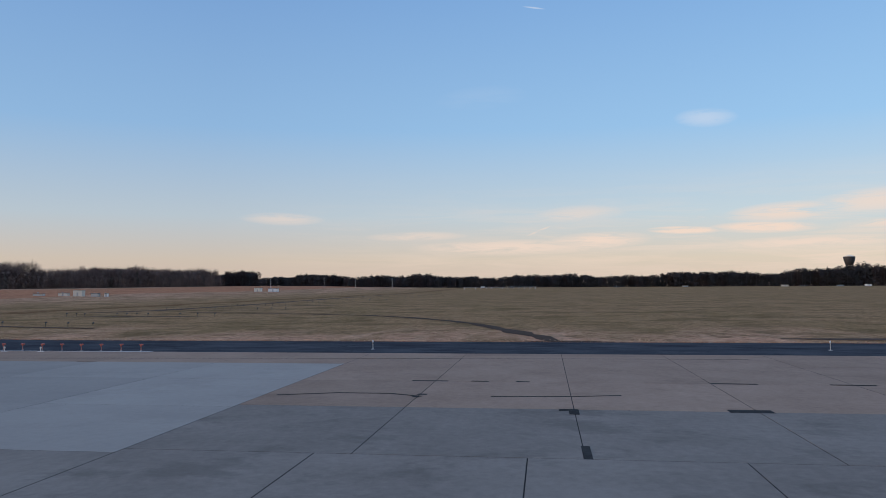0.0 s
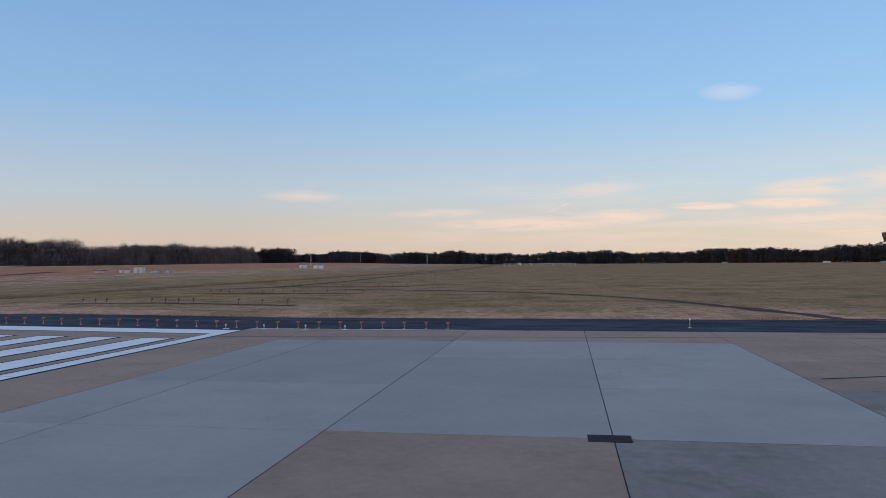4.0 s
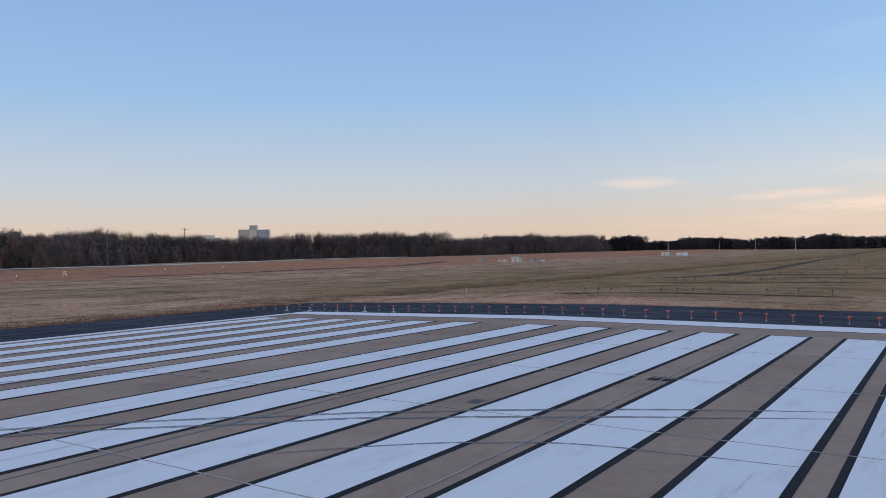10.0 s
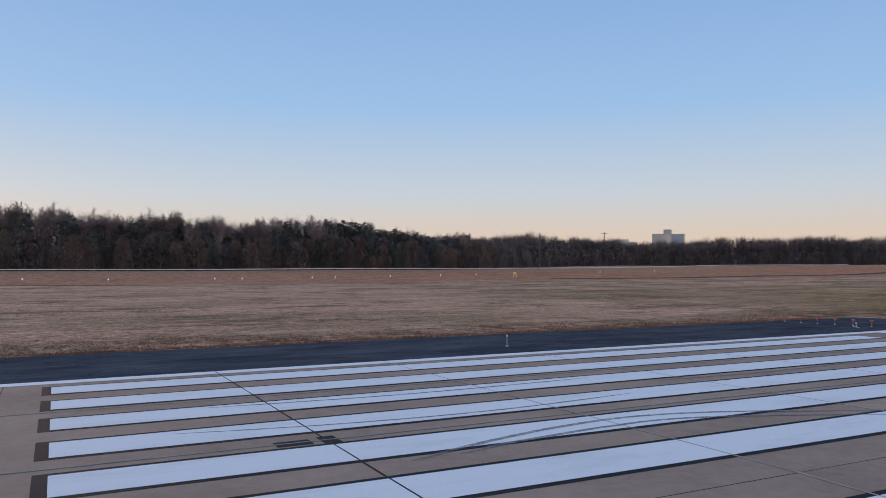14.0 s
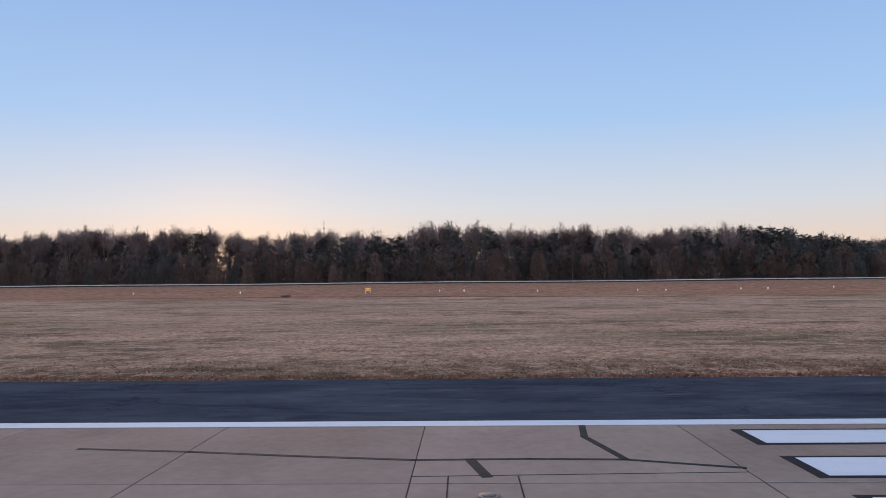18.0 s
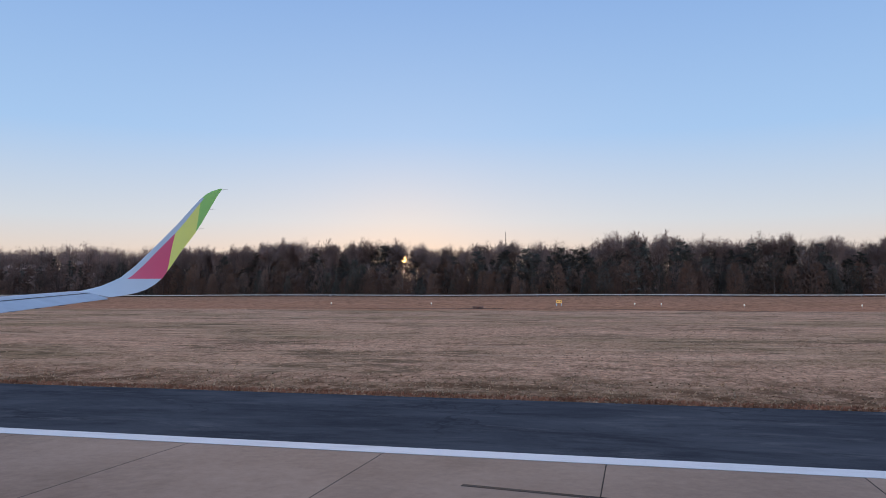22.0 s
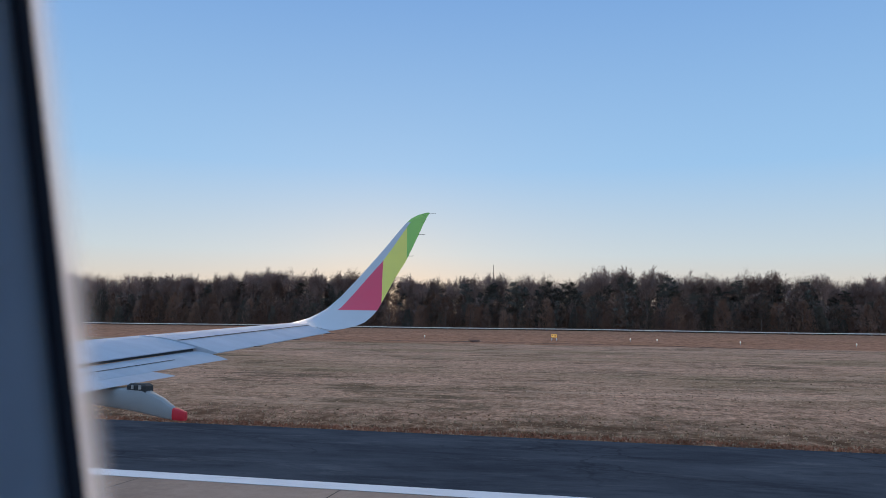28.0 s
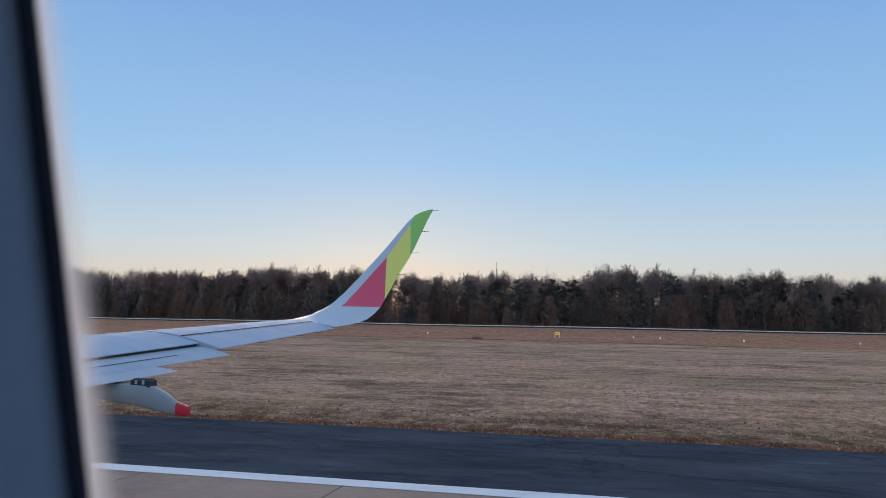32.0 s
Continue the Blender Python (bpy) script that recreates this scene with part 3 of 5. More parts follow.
def patch(x0, x1, y0, y1, mat=SEALANT, turn=0.0):
    v, f = box_geo(-(x1 - x0) / 2, (x1 - x0) / 2, -(y1 - y0) / 2, (y1 - y0) / 2, 0.004, 0.0085 + 0.0005 * slab_rng.random())
    ob = placed("patch", mesh("patch", v, f, mat), repairs, ((x0 + x1) / 2, (y0 + y1) / 2, 0))
    ob.rotation_euler[2] = turn
    return ob


def sealed_crack(points, width=0.12):
    vs, fs = [], []
    for (xa, ya), (xb, yb) in zip(points, points[1:]):
        d = Vector((xb - xa, yb - ya, 0)).normalized()
        n = Vector((-d.y, d.x, 0)) * width / 2
        a, b, z = Vector((xa, ya, 0.004)) - d * width * 0.4, Vector((xb, yb, 0.004)) + d * width * 0.4, Vector((0, 0, 0.005))
        k = len(vs)
        vs += [a - n, b - n, b + n, a + n, a - n + z, b - n + z, b + n + z, a + n + z]
        fs += [tuple(k + i for i in q) for q in ((4, 5, 6, 7), (0, 1, 5, 4), (1, 2, 6, 5), (2, 3, 7, 6), (3, 0, 4, 7))]
    return placed("sealed_crack", mesh("sealed_crack", vs, fs, SEALANT), repairs)


# ---- trees ----
def bare_tree_geo(rng, height, spread, tips=270, fine=10):
    """Trunk dividing into limbs, and a rounded crown of branches and fine twigs, leafless."""
    trunk, crown = [], []
    lean = Vector((rng.uniform(-0.04, 0.04), rng.uniform(-0.04, 0.04), 0))
    base = height * 0.012
    line = [Vector((0, 0, -0.4))]
    for k in range(1, 6):
        h = height * 0.80 * k / 5
        line.append(lean * h + Vector((rng.uniform(-0.25, 0.25), rng.uniform(-0.25, 0.25), h)))
    trunk.append(tube_geo(line, [base * 1.3, base, base * 0.85, base * 0.6, base * 0.35, base * 0.12], 6))
    middle = lean * height * 0.6 + Vector((0, 0, height * 0.64))
    limbs = []
    for n in range(13):
        s = rng.uniform(1.6, 4.6)
        k = min(4, int(s))
        root = line[k].lerp(line[k + 1], s - k)
        turn = 2.4 * n + rng.uniform(-0.5, 0.5)
        rise = rng.uniform(0.10, 0.95)
        flat = math.sqrt(max(0.0, 1 - rise * rise))
        end = middle + Vector((math.cos(turn) * flat * spread * 0.72, math.sin(turn) * flat * spread * 0.72, rise * height * 0.28))
        if end.z < root.z + 1.0:
            end.z = root.z + rng.uniform(1.0, 2.5)
        bow = root.lerp(end, 0.5) + Vector((math.cos(turn), math.sin(turn), 0)) * spread * 0.12
        r = base * rng.uniform(0.28, 0.42)
        crown.append(tube_geo([root, bow, end], [r, r * 0.6, r * 0.2], 3))
        limbs.append((root, bow, end))
    for n in range(tips):
        root, bow, end = rng.choice(limbs)
        u = rng.uniform(0.25, 1.0)
        start = root.lerp(bow, u * 2) if u < 0.5 else bow.lerp(end, u * 2 - 1)
        turn = rng.uniform(0, 6.283)
        rise = rng.uniform(-0.5, 1.0) if rng.random() < 0.6 else rng.uniform(0.45, 1.0)
        flat = math.sqrt(max(0.0, 1 - rise * rise)) * rng.uniform(0.5, 1.0)
        goal = middle + Vector((math.cos(turn) * flat * spread, math.sin(turn) * flat * spread, rise * height * 0.36))
        way = (goal - start) * 0.5 + (end - root).normalized() * 1.2
        way *= min(1.0, 3.4 / max(0.1, way.length))
        tip = start + way
        side = way.orthogonal().normalized() * 0.05
        crown.append(([start - side, start + side, tip], [(0, 1, 2)]))
        d0 = way.normalized()
        for q in range(fine):
            a = start.lerp(tip, rng.uniform(0.35, 1.0))
            d = (d0 + Vector((rng.uniform(-1, 1), rng.uniform(-1, 1), rng.uniform(-0.5, 0.9)))).normalized()
            e = a + d * rng.uniform(0.6, 1.35)
            side = d.orthogonal().normalized() * rng.uniform(0.024, 0.046)
            crown.append(([a - side, a + side, e], [(0, 1, 2)]))
    return merged(trunk), merged(crown)


def clump_geo(rng, centre, size, count, flat=0.7, leaf=0.35):
    """Many small leaf blades about a centre, with gaps."""
    vs, fs = [], []
    for _ in range(count):
        p = Vector((rng.gauss(0, 0.45), rng.gauss(0, 0.45), rng.gauss(0, 0.45 * flat))) * size + centre
        a = Vector((rng.uniform(-1, 1), rng.uniform(-1, 1), rng.uniform(-0.6, 0.8))).normalized()
        b = a.orthogonal().normalized()
        l, w = leaf * rng.uniform(0.6, 1.5), leaf * rng.uniform(0.25, 0.5)
        k = len(vs)
        vs += [p - a * l, p + b * w, p + a * l, p - b * w]
        fs.append((k, k + 1, k + 2, k + 3))
    return vs, fs


def pine_geo(rng, height):
    """Straight trunk, bare below, and a broad uneven crown of flat needle layers."""
    base = height * 0.012
    line = [Vector((rng.uniform(-0.15, 0.15) * k, rng.uniform(-0.15, 0.15) * k, height * k / 4 - 0.3)) for k in range(5)]
    trunk = [tube_geo(line, [base * 1.2, base, base * 0.8, base * 0.5, base * 0.1], 6)]
    crown = []
    low = rng.uniform(0.06, 0.26)
    wide = rng.uniform(0.17, 0.25)
    for n in range(36):
        v = (n + rng.random()) / 36
        u = low + (0.985 - low) * v
        s = u * 4
        k = min(3, int(s))
        root = line[k].lerp(line[k + 1], s - k)
        reach = height * wide * math.sin(math.pi * (0.30 + 0.66 * v)) * rng.uniform(0.55, 1.25) + 0.4
        turn = rng.uniform(0, 2 * math.pi)
        way = Vector((math.cos(turn), math.sin(turn), rng.uniform(0.0, 0.35)))
        tip = root + way * reach
        trunk.append(tube_geo([root, tip], [base * 0.25, base * 0.06], 3))
        for m in range(3):
            c = root.lerp(tip, 0.35 + 0.32 * m)
            crown.append(clump_geo(rng, c, reach * 0.32 + 0.35, 22, 0.42, 0.30))
    return merged(trunk), merged(crown)


def shrub_geo(rng, size, blades):
    """A young tree of the wood's edge, twiggy and brown down to the ground, pointed or round-topped."""
    stems, leaves = [tube_geo([(0, 0, -0.2), (0.1, 0, size * 0.5), (0, 0.1, size * 0.94)], [0.10, 0.07, 0.02], 4)], []
    wide, tip = rng.uniform(0.26, 0.38), rng.uniform(0.30, 0.62)
    for _ in range(9):
        t = rng.uniform(0, 6.28)
        h = rng.uniform(0.05, 0.7) * size
        r = size * wide * (1 - h / size)
        stems.append(tube_geo([(0, 0, h), (math.cos(t) * r, math.sin(t) * r, h + 0.8 * r)], [0.035, 0.012], 3))
    vs, fs = [], []
    for _ in range(blades):
        u = rng.random() ** 1.15
        t = rng.uniform(0, 6.28)
        r = size * wide * (1.02 - u) ** tip * math.sqrt(rng.random()) * rng.uniform(0.8, 1.15)
        p = Vector((math.cos(t) * r, math.sin(t) * r, size * u))
        d = Vector((math.cos(t) * rng.uniform(0.2, 1.0), math.sin(t) * rng.uniform(0.2, 1.0), rng.uniform(0.2, 1.2))).normalized()
        side = d.orthogonal().normalized() * rng.uniform(0.06, 0.16)
        l = rng.uniform(0.5, 1.1)
        k = len(vs)
        vs += [p - side, p + side, p + d * l]
        fs.append((k, k + 1, k + 2))
    return merged(stems), (vs, fs)


tree_rng = random.Random(11)
BARE = []
for n in range(7):
    h = tree_rng.uniform(20, 23.5)
    t_geo, c_geo = bare_tree_geo(tree_rng, h, tree_rng.uniform(4.6, 6.2))
    BARE.append((mesh("trunk", *t_geo, BARK, True), mesh("crown", *c_geo, TWIG)))
PINES = []
for n in range(5):
    t_geo, c_geo = pine_geo(tree_rng, tree_rng.uniform(16, 22))
    PINES.append((mesh("trunk", *t_geo, BARK, True), mesh("crown", *c_geo, PINE)))
SHRUBS, THIN_SHRUBS = [], []
for n in range(6):
    for pool, blades in ((SHRUBS, 620), (THIN_SHRUBS, 190)):
        s_geo, l_geo = shrub_geo(tree_rng, tree_rng.uniform(5.0, 10.0), blades)
        pool.append((mesh("stem", *s_geo, BARK), mesh("twig_mass", *l_geo, (RUSSET, RUSSET, PINE)[n % 3])))


def grown(name, pair, x, y, scale, label, category, group):
    root = tagged(new(name), label, category, group)
    root.location = (x, y, ground_z(x, y))
    root.rotation_euler[2] = tree_rng.uniform(0, 6.28)
    root.scale = (scale * tree_rng.uniform(0.85, 1.15), scale * tree_rng.uniform(0.85, 1.15), scale)
    placed("trunk" if name != "young_tree" else "stem", pair[0], root)
    placed("crown" if name != "young_tree" else "twig_mass", pair[1], root, kind="" if name != "young_tree" else "stuff")
    return root


# front edge of the wood along the south bank
FRONT = [(452, -344), (353, -348), (228, -353), (114, -355), (-6, -352), (-83, -352), (-153, -381), (-202, -439), (-284, -510), (-366, -580), (-470, -612), (-560, -565), (-633, -490), (-758, -417), (-927, -379)]
# tall pines mass together where the wood turns north
PINE_ZONES = ((-135, -60, 0.75), (-190, -135, 0.6), (-60, 60, 0.5), (60, 120, 0.42), (120, 200, 0.30), (200, 420, 0.2), (-420, -190, 0.35), (-600, -420, 0.15), (-860, -600, 0.1))


def pine_share(x):
    for a, b, s in PINE_ZONES:
        if a <= x < b:
            return s
    return 0.1


def along(points, step):
    """Places along a line, with the way inward (away from the field)."""
    for (xa, ya), (xb, yb) in zip(points, points[1:]):
        d = Vector((xb - xa, yb - ya, 0))
        n = max(1, int(d.length / step))
        for k in range(n):
            t = (k + tree_rng.uniform(-0.35, 0.35)) / n
            p = Vector((xa, ya, 0)) + d * t
            yield p, Vector((-d.y, d.x, 0)).normalized()


near_bare = near_pine = 0
far_list = []
for row in range(7):
    for p, inward in along(FRONT, 4.9 + 0.25 * row):
        q = p + inward * (row * 5.2 + tree_rng.uniform(-2.4, 2.4) + 4)
        near = -225 < q.x < 300 and 0 < row < 4
        pine = tree_rng.random() < pine_share(q.x) * (1.4 if row < 3 else 0.5)
        scale = tree_rng.uniform(0.98, 1.12) * (0.88 if row == 0 else 1.10)
        if q.x < -240:
            scale *= 1.04 if q.x > -560 else 1.10 if q.x > -680 else 0.89
        elif q.x < -90:
            scale *= 0.81
        scale *= 1.0 + 0.05 * math.sin(q.x * 0.11 + 0.7) + 0.05 * math.sin(q.x * 0.043 + q.y * 0.02)
        # a thin bay in the wood, where the low sun glints through the twigs
        bay = 58.0 < q.x + 0.313 * (q.y + 22.7) < 65.5
        if bay and (pine or tree_rng.random() < 0.62):
            continue
        if pine:
            scale *= 0.94 if -170 < q.x < -60 else 0.86
        if row == 0 and not pine:
            continue
        if near and pine and near_pine < 150:
            near_pine += 1
            grown("pine_tree", tree_rng.choice(PINES), q.x, q.y, scale * 1.1, "dark green pine tree at the edge of the wood", "tree", "trees of the south wood")
        elif near and not pine and near_bare < 170:
            near_bare += 1
            grown("bare_tree", tree_rng.choice(BARE), q.x, q.y, scale, "leafless grey-brown deciduous tree in the winter wood", "tree", "trees of the south wood")
        else:
            far_list.append((q.x, q.y, scale * 1.03, pine))

# deeper wood that shuts out the low sun behind the western bays
for row in range(3):
    for p, inward in along(FRONT, 8.0):
        q = p + inward * (44 + row * 14 + tree_rng.uniform(-6, 6))
        thin = 56.0 < q.x + 0.313 * (q.y + 22.7) < 67.5
        far_list.append((q.x, q.y, tree_rng.uniform(0.95, 1.15) * (0.52 if thin else 1.0), tree_rng.random() < 0.3))

# the corners of the wood, where its rows part
for (xa, ya), (xb, yb), (xc, yc) in zip(FRONT[4:], FRONT[5:], FRONT[6:]):
    inward = (Vector((-(yb - ya), xb - xa, 0)).normalized() + Vector((-(yc - yb), xc - xb, 0)).normalized()).normalized()
    side = Vector((-inward.y, inward.x, 0))
    for _ in range(26):
        q = Vector((xb, yb, 0)) + inward * tree_rng.uniform(4, 60) + side * tree_rng.uniform(-24, 24)
        far_list.append((q.x, q.y, tree_rng.uniform(1.0, 1.12) * (1.06 if q.x < -240 else 0.84), tree_rng.random() < 0.3))

# young trees along the foot of the wood
shrub_count = 0
brush_list = []
for p, inward in list(along(FRONT[1:8], 2.7)) + list(along(FRONT, 2.6)) + list(along(FRONT, 2.8)) + list(along(FRONT, 3.2)) + list(along(FRONT, 3.0)):
    shrub_count += 1
    near = shrub_count <= 225 and -200 < p.x < 320
    q = p + inward * (tree_rng.uniform(-2.0, 7.0) if near else tree_rng.uniform(1.0, 13.0) if shrub_count % 2 else tree_rng.uniform(5.0, 34.0))
    size = tree_rng.uniform(0.6, 1.75) if near else tree_rng.uniform(1.0, 1.95)
    if near:
        grown("young_tree", tree_rng.choice(SHRUBS), q.x, q.y, size, "russet-brown leafless young tree at the foot of the wood", "tree", "young trees along the wood")
    else:
        thin = 56.0 < q.x + 0.313 * (q.y + 22.7) < 67.5
        brush_list.append((q.x, q.y, min(size, 1.3) if thin else size))


def arrays(me):
    v = np.empty(len(me.vertices) * 3)
    me.vertices.foreach_get("co", v)
    me.calc_loop_triangles()
    t = np.empty(len(me.loop_triangles) * 3, dtype=np.int32)
    me.loop_triangles.foreach_get("vertices", t)
    return v.reshape(-1, 3), t.reshape(-1, 3)


def grove(name, places, pool, mats, label):
    """Many trees joined into one mesh, for woods nobody could count."""
    chunks_v, chunks_t, chunks_m, n = [], [], [], 0
    data = [[arrays(me) for me in pair] for pair in pool]
    for x, y, s in places:
        pair = data[tree_rng.randrange(len(data))]
        a = tree_rng.uniform(0, 6.28)
        rot = np.array([[math.cos(a), -math.sin(a), 0], [math.sin(a), math.cos(a), 0], [0, 0, 1]]) * s
        for k, (v, t) in enumerate(pair):
            chunks_v.append(v @ rot.T + (x, y, ground_z(x, y)))
            chunks_t.append(t + n)
            chunks_m.append(np.full(len(t), k, dtype=np.int32))
            n += len(v)
    v, t, mi = np.concatenate(chunks_v), np.concatenate(chunks_t), np.concatenate(chunks_m)
    me = bpy.data.meshes.new(name)
    me.vertices.add(len(v))
    me.vertices.foreach_set("co", v.ravel())
    me.loops.add(len(t) * 3)
    me.loops.foreach_set("vertex_index", t.ravel())
    me.polygons.add(len(t))
    me.polygons.foreach_set("loop_start", np.arange(0, len(t) * 3, 3, dtype=np.int32))
    me.polygons.foreach_set("material_index", mi)
    for m in mats:
        me.materials.append(m)
    me.update()
    return tagged(new(name, me), label, "woods", kind="stuff")


# lighter tree shapes for what stands far back
far_rng = random.Random(23)
FAR_BARE, FAR_PINE = [], []
for n in range(5):
    h = far_rng.uniform(17, 22)
    trunk = tube_geo([(0, 0, -0.4), (0.2, 0.1, h * 0.5), (0.1, 0, h * 0.95)], [0.28, 0.2, 0.04], 4)
    _, c_geo = bare_tree_geo(far_rng, h * 1.06, far_rng.uniform(4.2, 5.6), 115, 4)
    fill = []
    for _ in range(13):
        c = Vector((far_rng.gauss(0, 2.0), far_rng.gauss(0, 2.0), h * far_rng.uniform(0.08, 0.62)))
        fill.append(clump_geo(far_rng, c, 2.2, 9, 1.1, 0.85))
    FAR_BARE.append((mesh("trunk", *trunk, BARK), mesh("crown", *merged([c_geo] + fill), TWIG)))
for n in range(3):
    h = far_rng.uniform(15, 20)
    trunk = tube_geo([(0, 0, -0.4), (0, 0, h)], [0.26, 0.05], 4)
    crown = []
    for k in range(11):
        u = 0.08 + 0.92 * k / 11
        r = h * 0.17 * (1.1 - u)
        for _ in range(2):
            t = far_rng.uniform(0, 6.28)
            crown.append(clump_geo(far_rng, Vector((math.cos(t) * r * 0.6, math.sin(t) * r * 0.6, h * u)), r * 0.9 + 0.3, 9, 0.6, 0.7))
    FAR_PINE.append((mesh("trunk", *trunk, BARK), mesh("crown", *merged(crown), PINE)))
near_b = [(x, y, s) for x, y, s, p in far_list if not p]
near_p = [(x, y, s) for x, y, s, p in far_list if p]
grove("south_wood", [p for p in near_b if p[0] > -200], FAR_BARE, (BARK, TWIG), "dense leafless brown wood behind the front trees")
# farther trees take the darkened twig colour, which stands for their shade
grove("west_wood", [p for p in near_b if p[0] <= -200], FAR_BARE, (BARK, MID_TWIG_SHADED), "dense leafless wood beyond the open field, coloured dark as in shade")
grove("south_pines", near_p, FAR_PINE, (BARK, PINE), "dark pines among the leafless wood")

grove("brush", brush_list, THIN_SHRUBS, (BARK, TWIG), "russet brush filling the foot of the wood")

# broad crowns for the woods a kilometre off
WIDE = []
for n in range(4):
    h = far_rng.uniform(15, 20)
    trunk = tube_geo([(0, 0, -0.5), (0.1, 0, h * 0.8)], [0.3, 0.1], 4)
    crown = []
    for _ in range(24):
        u = far_rng.uniform(0.03, 0.90)
        c = Vector((far_rng.gauss(0, 2.9 * (1.12 - u)), far_rng.gauss(0, 2.9 * (1.12 - u)), h * u))
        crown.append(clump_geo(far_rng, c, 3.0, 11, 0.7, 1.05))
    WIDE.append((mesh("trunk", *trunk, DARKGREY), mesh("crown", *merged(crown), TWIG)))

# woods round the far side of the airfield
FAR_LINE = [(-935, -378), (-1290, -560), (-1340, -410), (-1150, -262), (-1142, -60), (-1140, 120), (-1095, 300), (-1050, 520), (-1080, 800), (-900, 1300), (-500, 1700), (400, 1800), (1500, 1500), (2000, 600), (2000, -600), (1200, -590), (452, -344)]
fb, fp = [], []
for row in range(5):
    for p, inward in along(FAR_LINE, 4.2 + 0.5 * row):
        q = p - inward * (row * 9 + tree_rng.uniform(-3, 3))
        s = tree_rng.uniform(0.88, 1.08) * (1.0 + 0.42 * smooth01(150, 520, q.y)) * (1.0 + 0.10 * math.sin(q.y * 0.031) + 0.07 * math.sin(q.y * 0.083 + 1.0))
        west = q.x < -800 and q.y > -600
        if not west and (row > 0 or tree_rng.random() < 0.5):
            continue
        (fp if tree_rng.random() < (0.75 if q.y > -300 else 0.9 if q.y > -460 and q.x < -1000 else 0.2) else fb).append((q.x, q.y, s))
# shade of the far woods comes from these darkened colours
grove("far_wood", fb, WIDE, (DARKGREY, FAR_TWIG_SHADED), "far leafless woods round the airfield, coloured dark as in shade")
grove("far_pines", fp, WIDE, (DARKGREY, FAR_NEEDLES_SHADED), "far pine woods round the airfield, coloured dark as in shade")
# ---- repairs in the slabs ----
sealed_crack([(18.55, 31.5), (17.7, 33.8), (17.7, 36.0), (18.4, 37.4)], 0.17)
sealed_crack([(18.2, 40.3), (17.9, 43.7), (17.45, 45.4)], 0.15)
for a, b in ((36.3, 37.8), (39.1, 39.7), (49.9, 51.7), (55.0, 56.7), (41.2, 41.6)):
    sealed_crack([(13.25, a), (13.3, b)], 0.26)
patch(21.15, 21.55, 42.9, 43.6)
patch(21.6, 22.3, 43.25, 43.6)
patch(20.75, 21.4, 48.8, 50.3)
patch(27.6, 29.2, 43.4, 43.64)
patch(17.7, 18.0, 37.2, 37.6)
patch(18.4, 18.7, 37.1, 37.4)
patch(29.3, 30.1, 22.4, 23.5)
patch(21.5, 22.3, -8.1, -7.3)
patch(45.3, 45.75, -30.9, -30.1)
patch(46.0, 46.9, -30.75, -30.2)
patch(28.2, 28.8, -11.4, -11.0, RUBBER)
sealed_crack([(70.0, -41.8), (66.9, -41.38), (63.9, -40.8), (61.0, -40.33), (58.2, -40.4), (55.9, -40.28), (53.4, -39.4)], 0.17)
sealed_crack([(56.25, -44.9), (56.45, -43.1), (55.9, -40.35)], 0.2)
sealed_crack([(59.65, -40.35), (59.3, -38.7)], 0.26)
for yy in (-38.7,):
    sealed_crack([(60.15, yy), (60.15, -34.5)], 0.035)
    sealed_crack([(58.6, yy), (58.6, -34.5)], 0.035)
    sealed_crack([(60.95, yy), (53.42, yy - 0.3)], 0.03)

# slab joints that show through the painted bars
PALE_JOINT = plain("pale_joint", (0.34, 0.31, 0.29), 0.9, vary=0.25, scale=2, spec=0.05)
for x in XJ[3:8]:
    for a, c in ((-45.6, -22.86), (-22.86, -0.1)):
        placed("joint_line", mesh("joint_line", *box_geo(x - 0.022, x + 0.022, a, c, 0.004, 0.0165), SEALANT if x == 45.6 else PALE_JOINT), repairs)
for y in (-38.1, -30.48, -15.24, -7.62):
    placed("joint_line", mesh("joint_line", *box_geo(2.8, 53.4, y - 0.02, y + 0.02, 0.004, 0.0168), PALE_JOINT), repairs)

# a long crack beside the new slabs and a pale painted lip at the asphalt
sealed_crack([(4.35, 0.4), (3.9, 7.8), (3.45, 14.0), (3.0, 20.5), (2.55, 28.0), (2.2, 34.5), (1.75, 44.0), (1.3, 54.4)], 0.06)
sealed_crack([(5.85, 14.4), (5.75, 15.45)], 0.16)
painted("edge_lip", -1.60, -1.44, 0.2, 15.2, PAINT_WHITE, 0.010)

# tyre marks swept across the threshold bars where aircraft turn on to the runway
skids = placed("tyre_mark", None, label="grey tyre scuffs curving over the white threshold bars", kind="structure", category="marking")


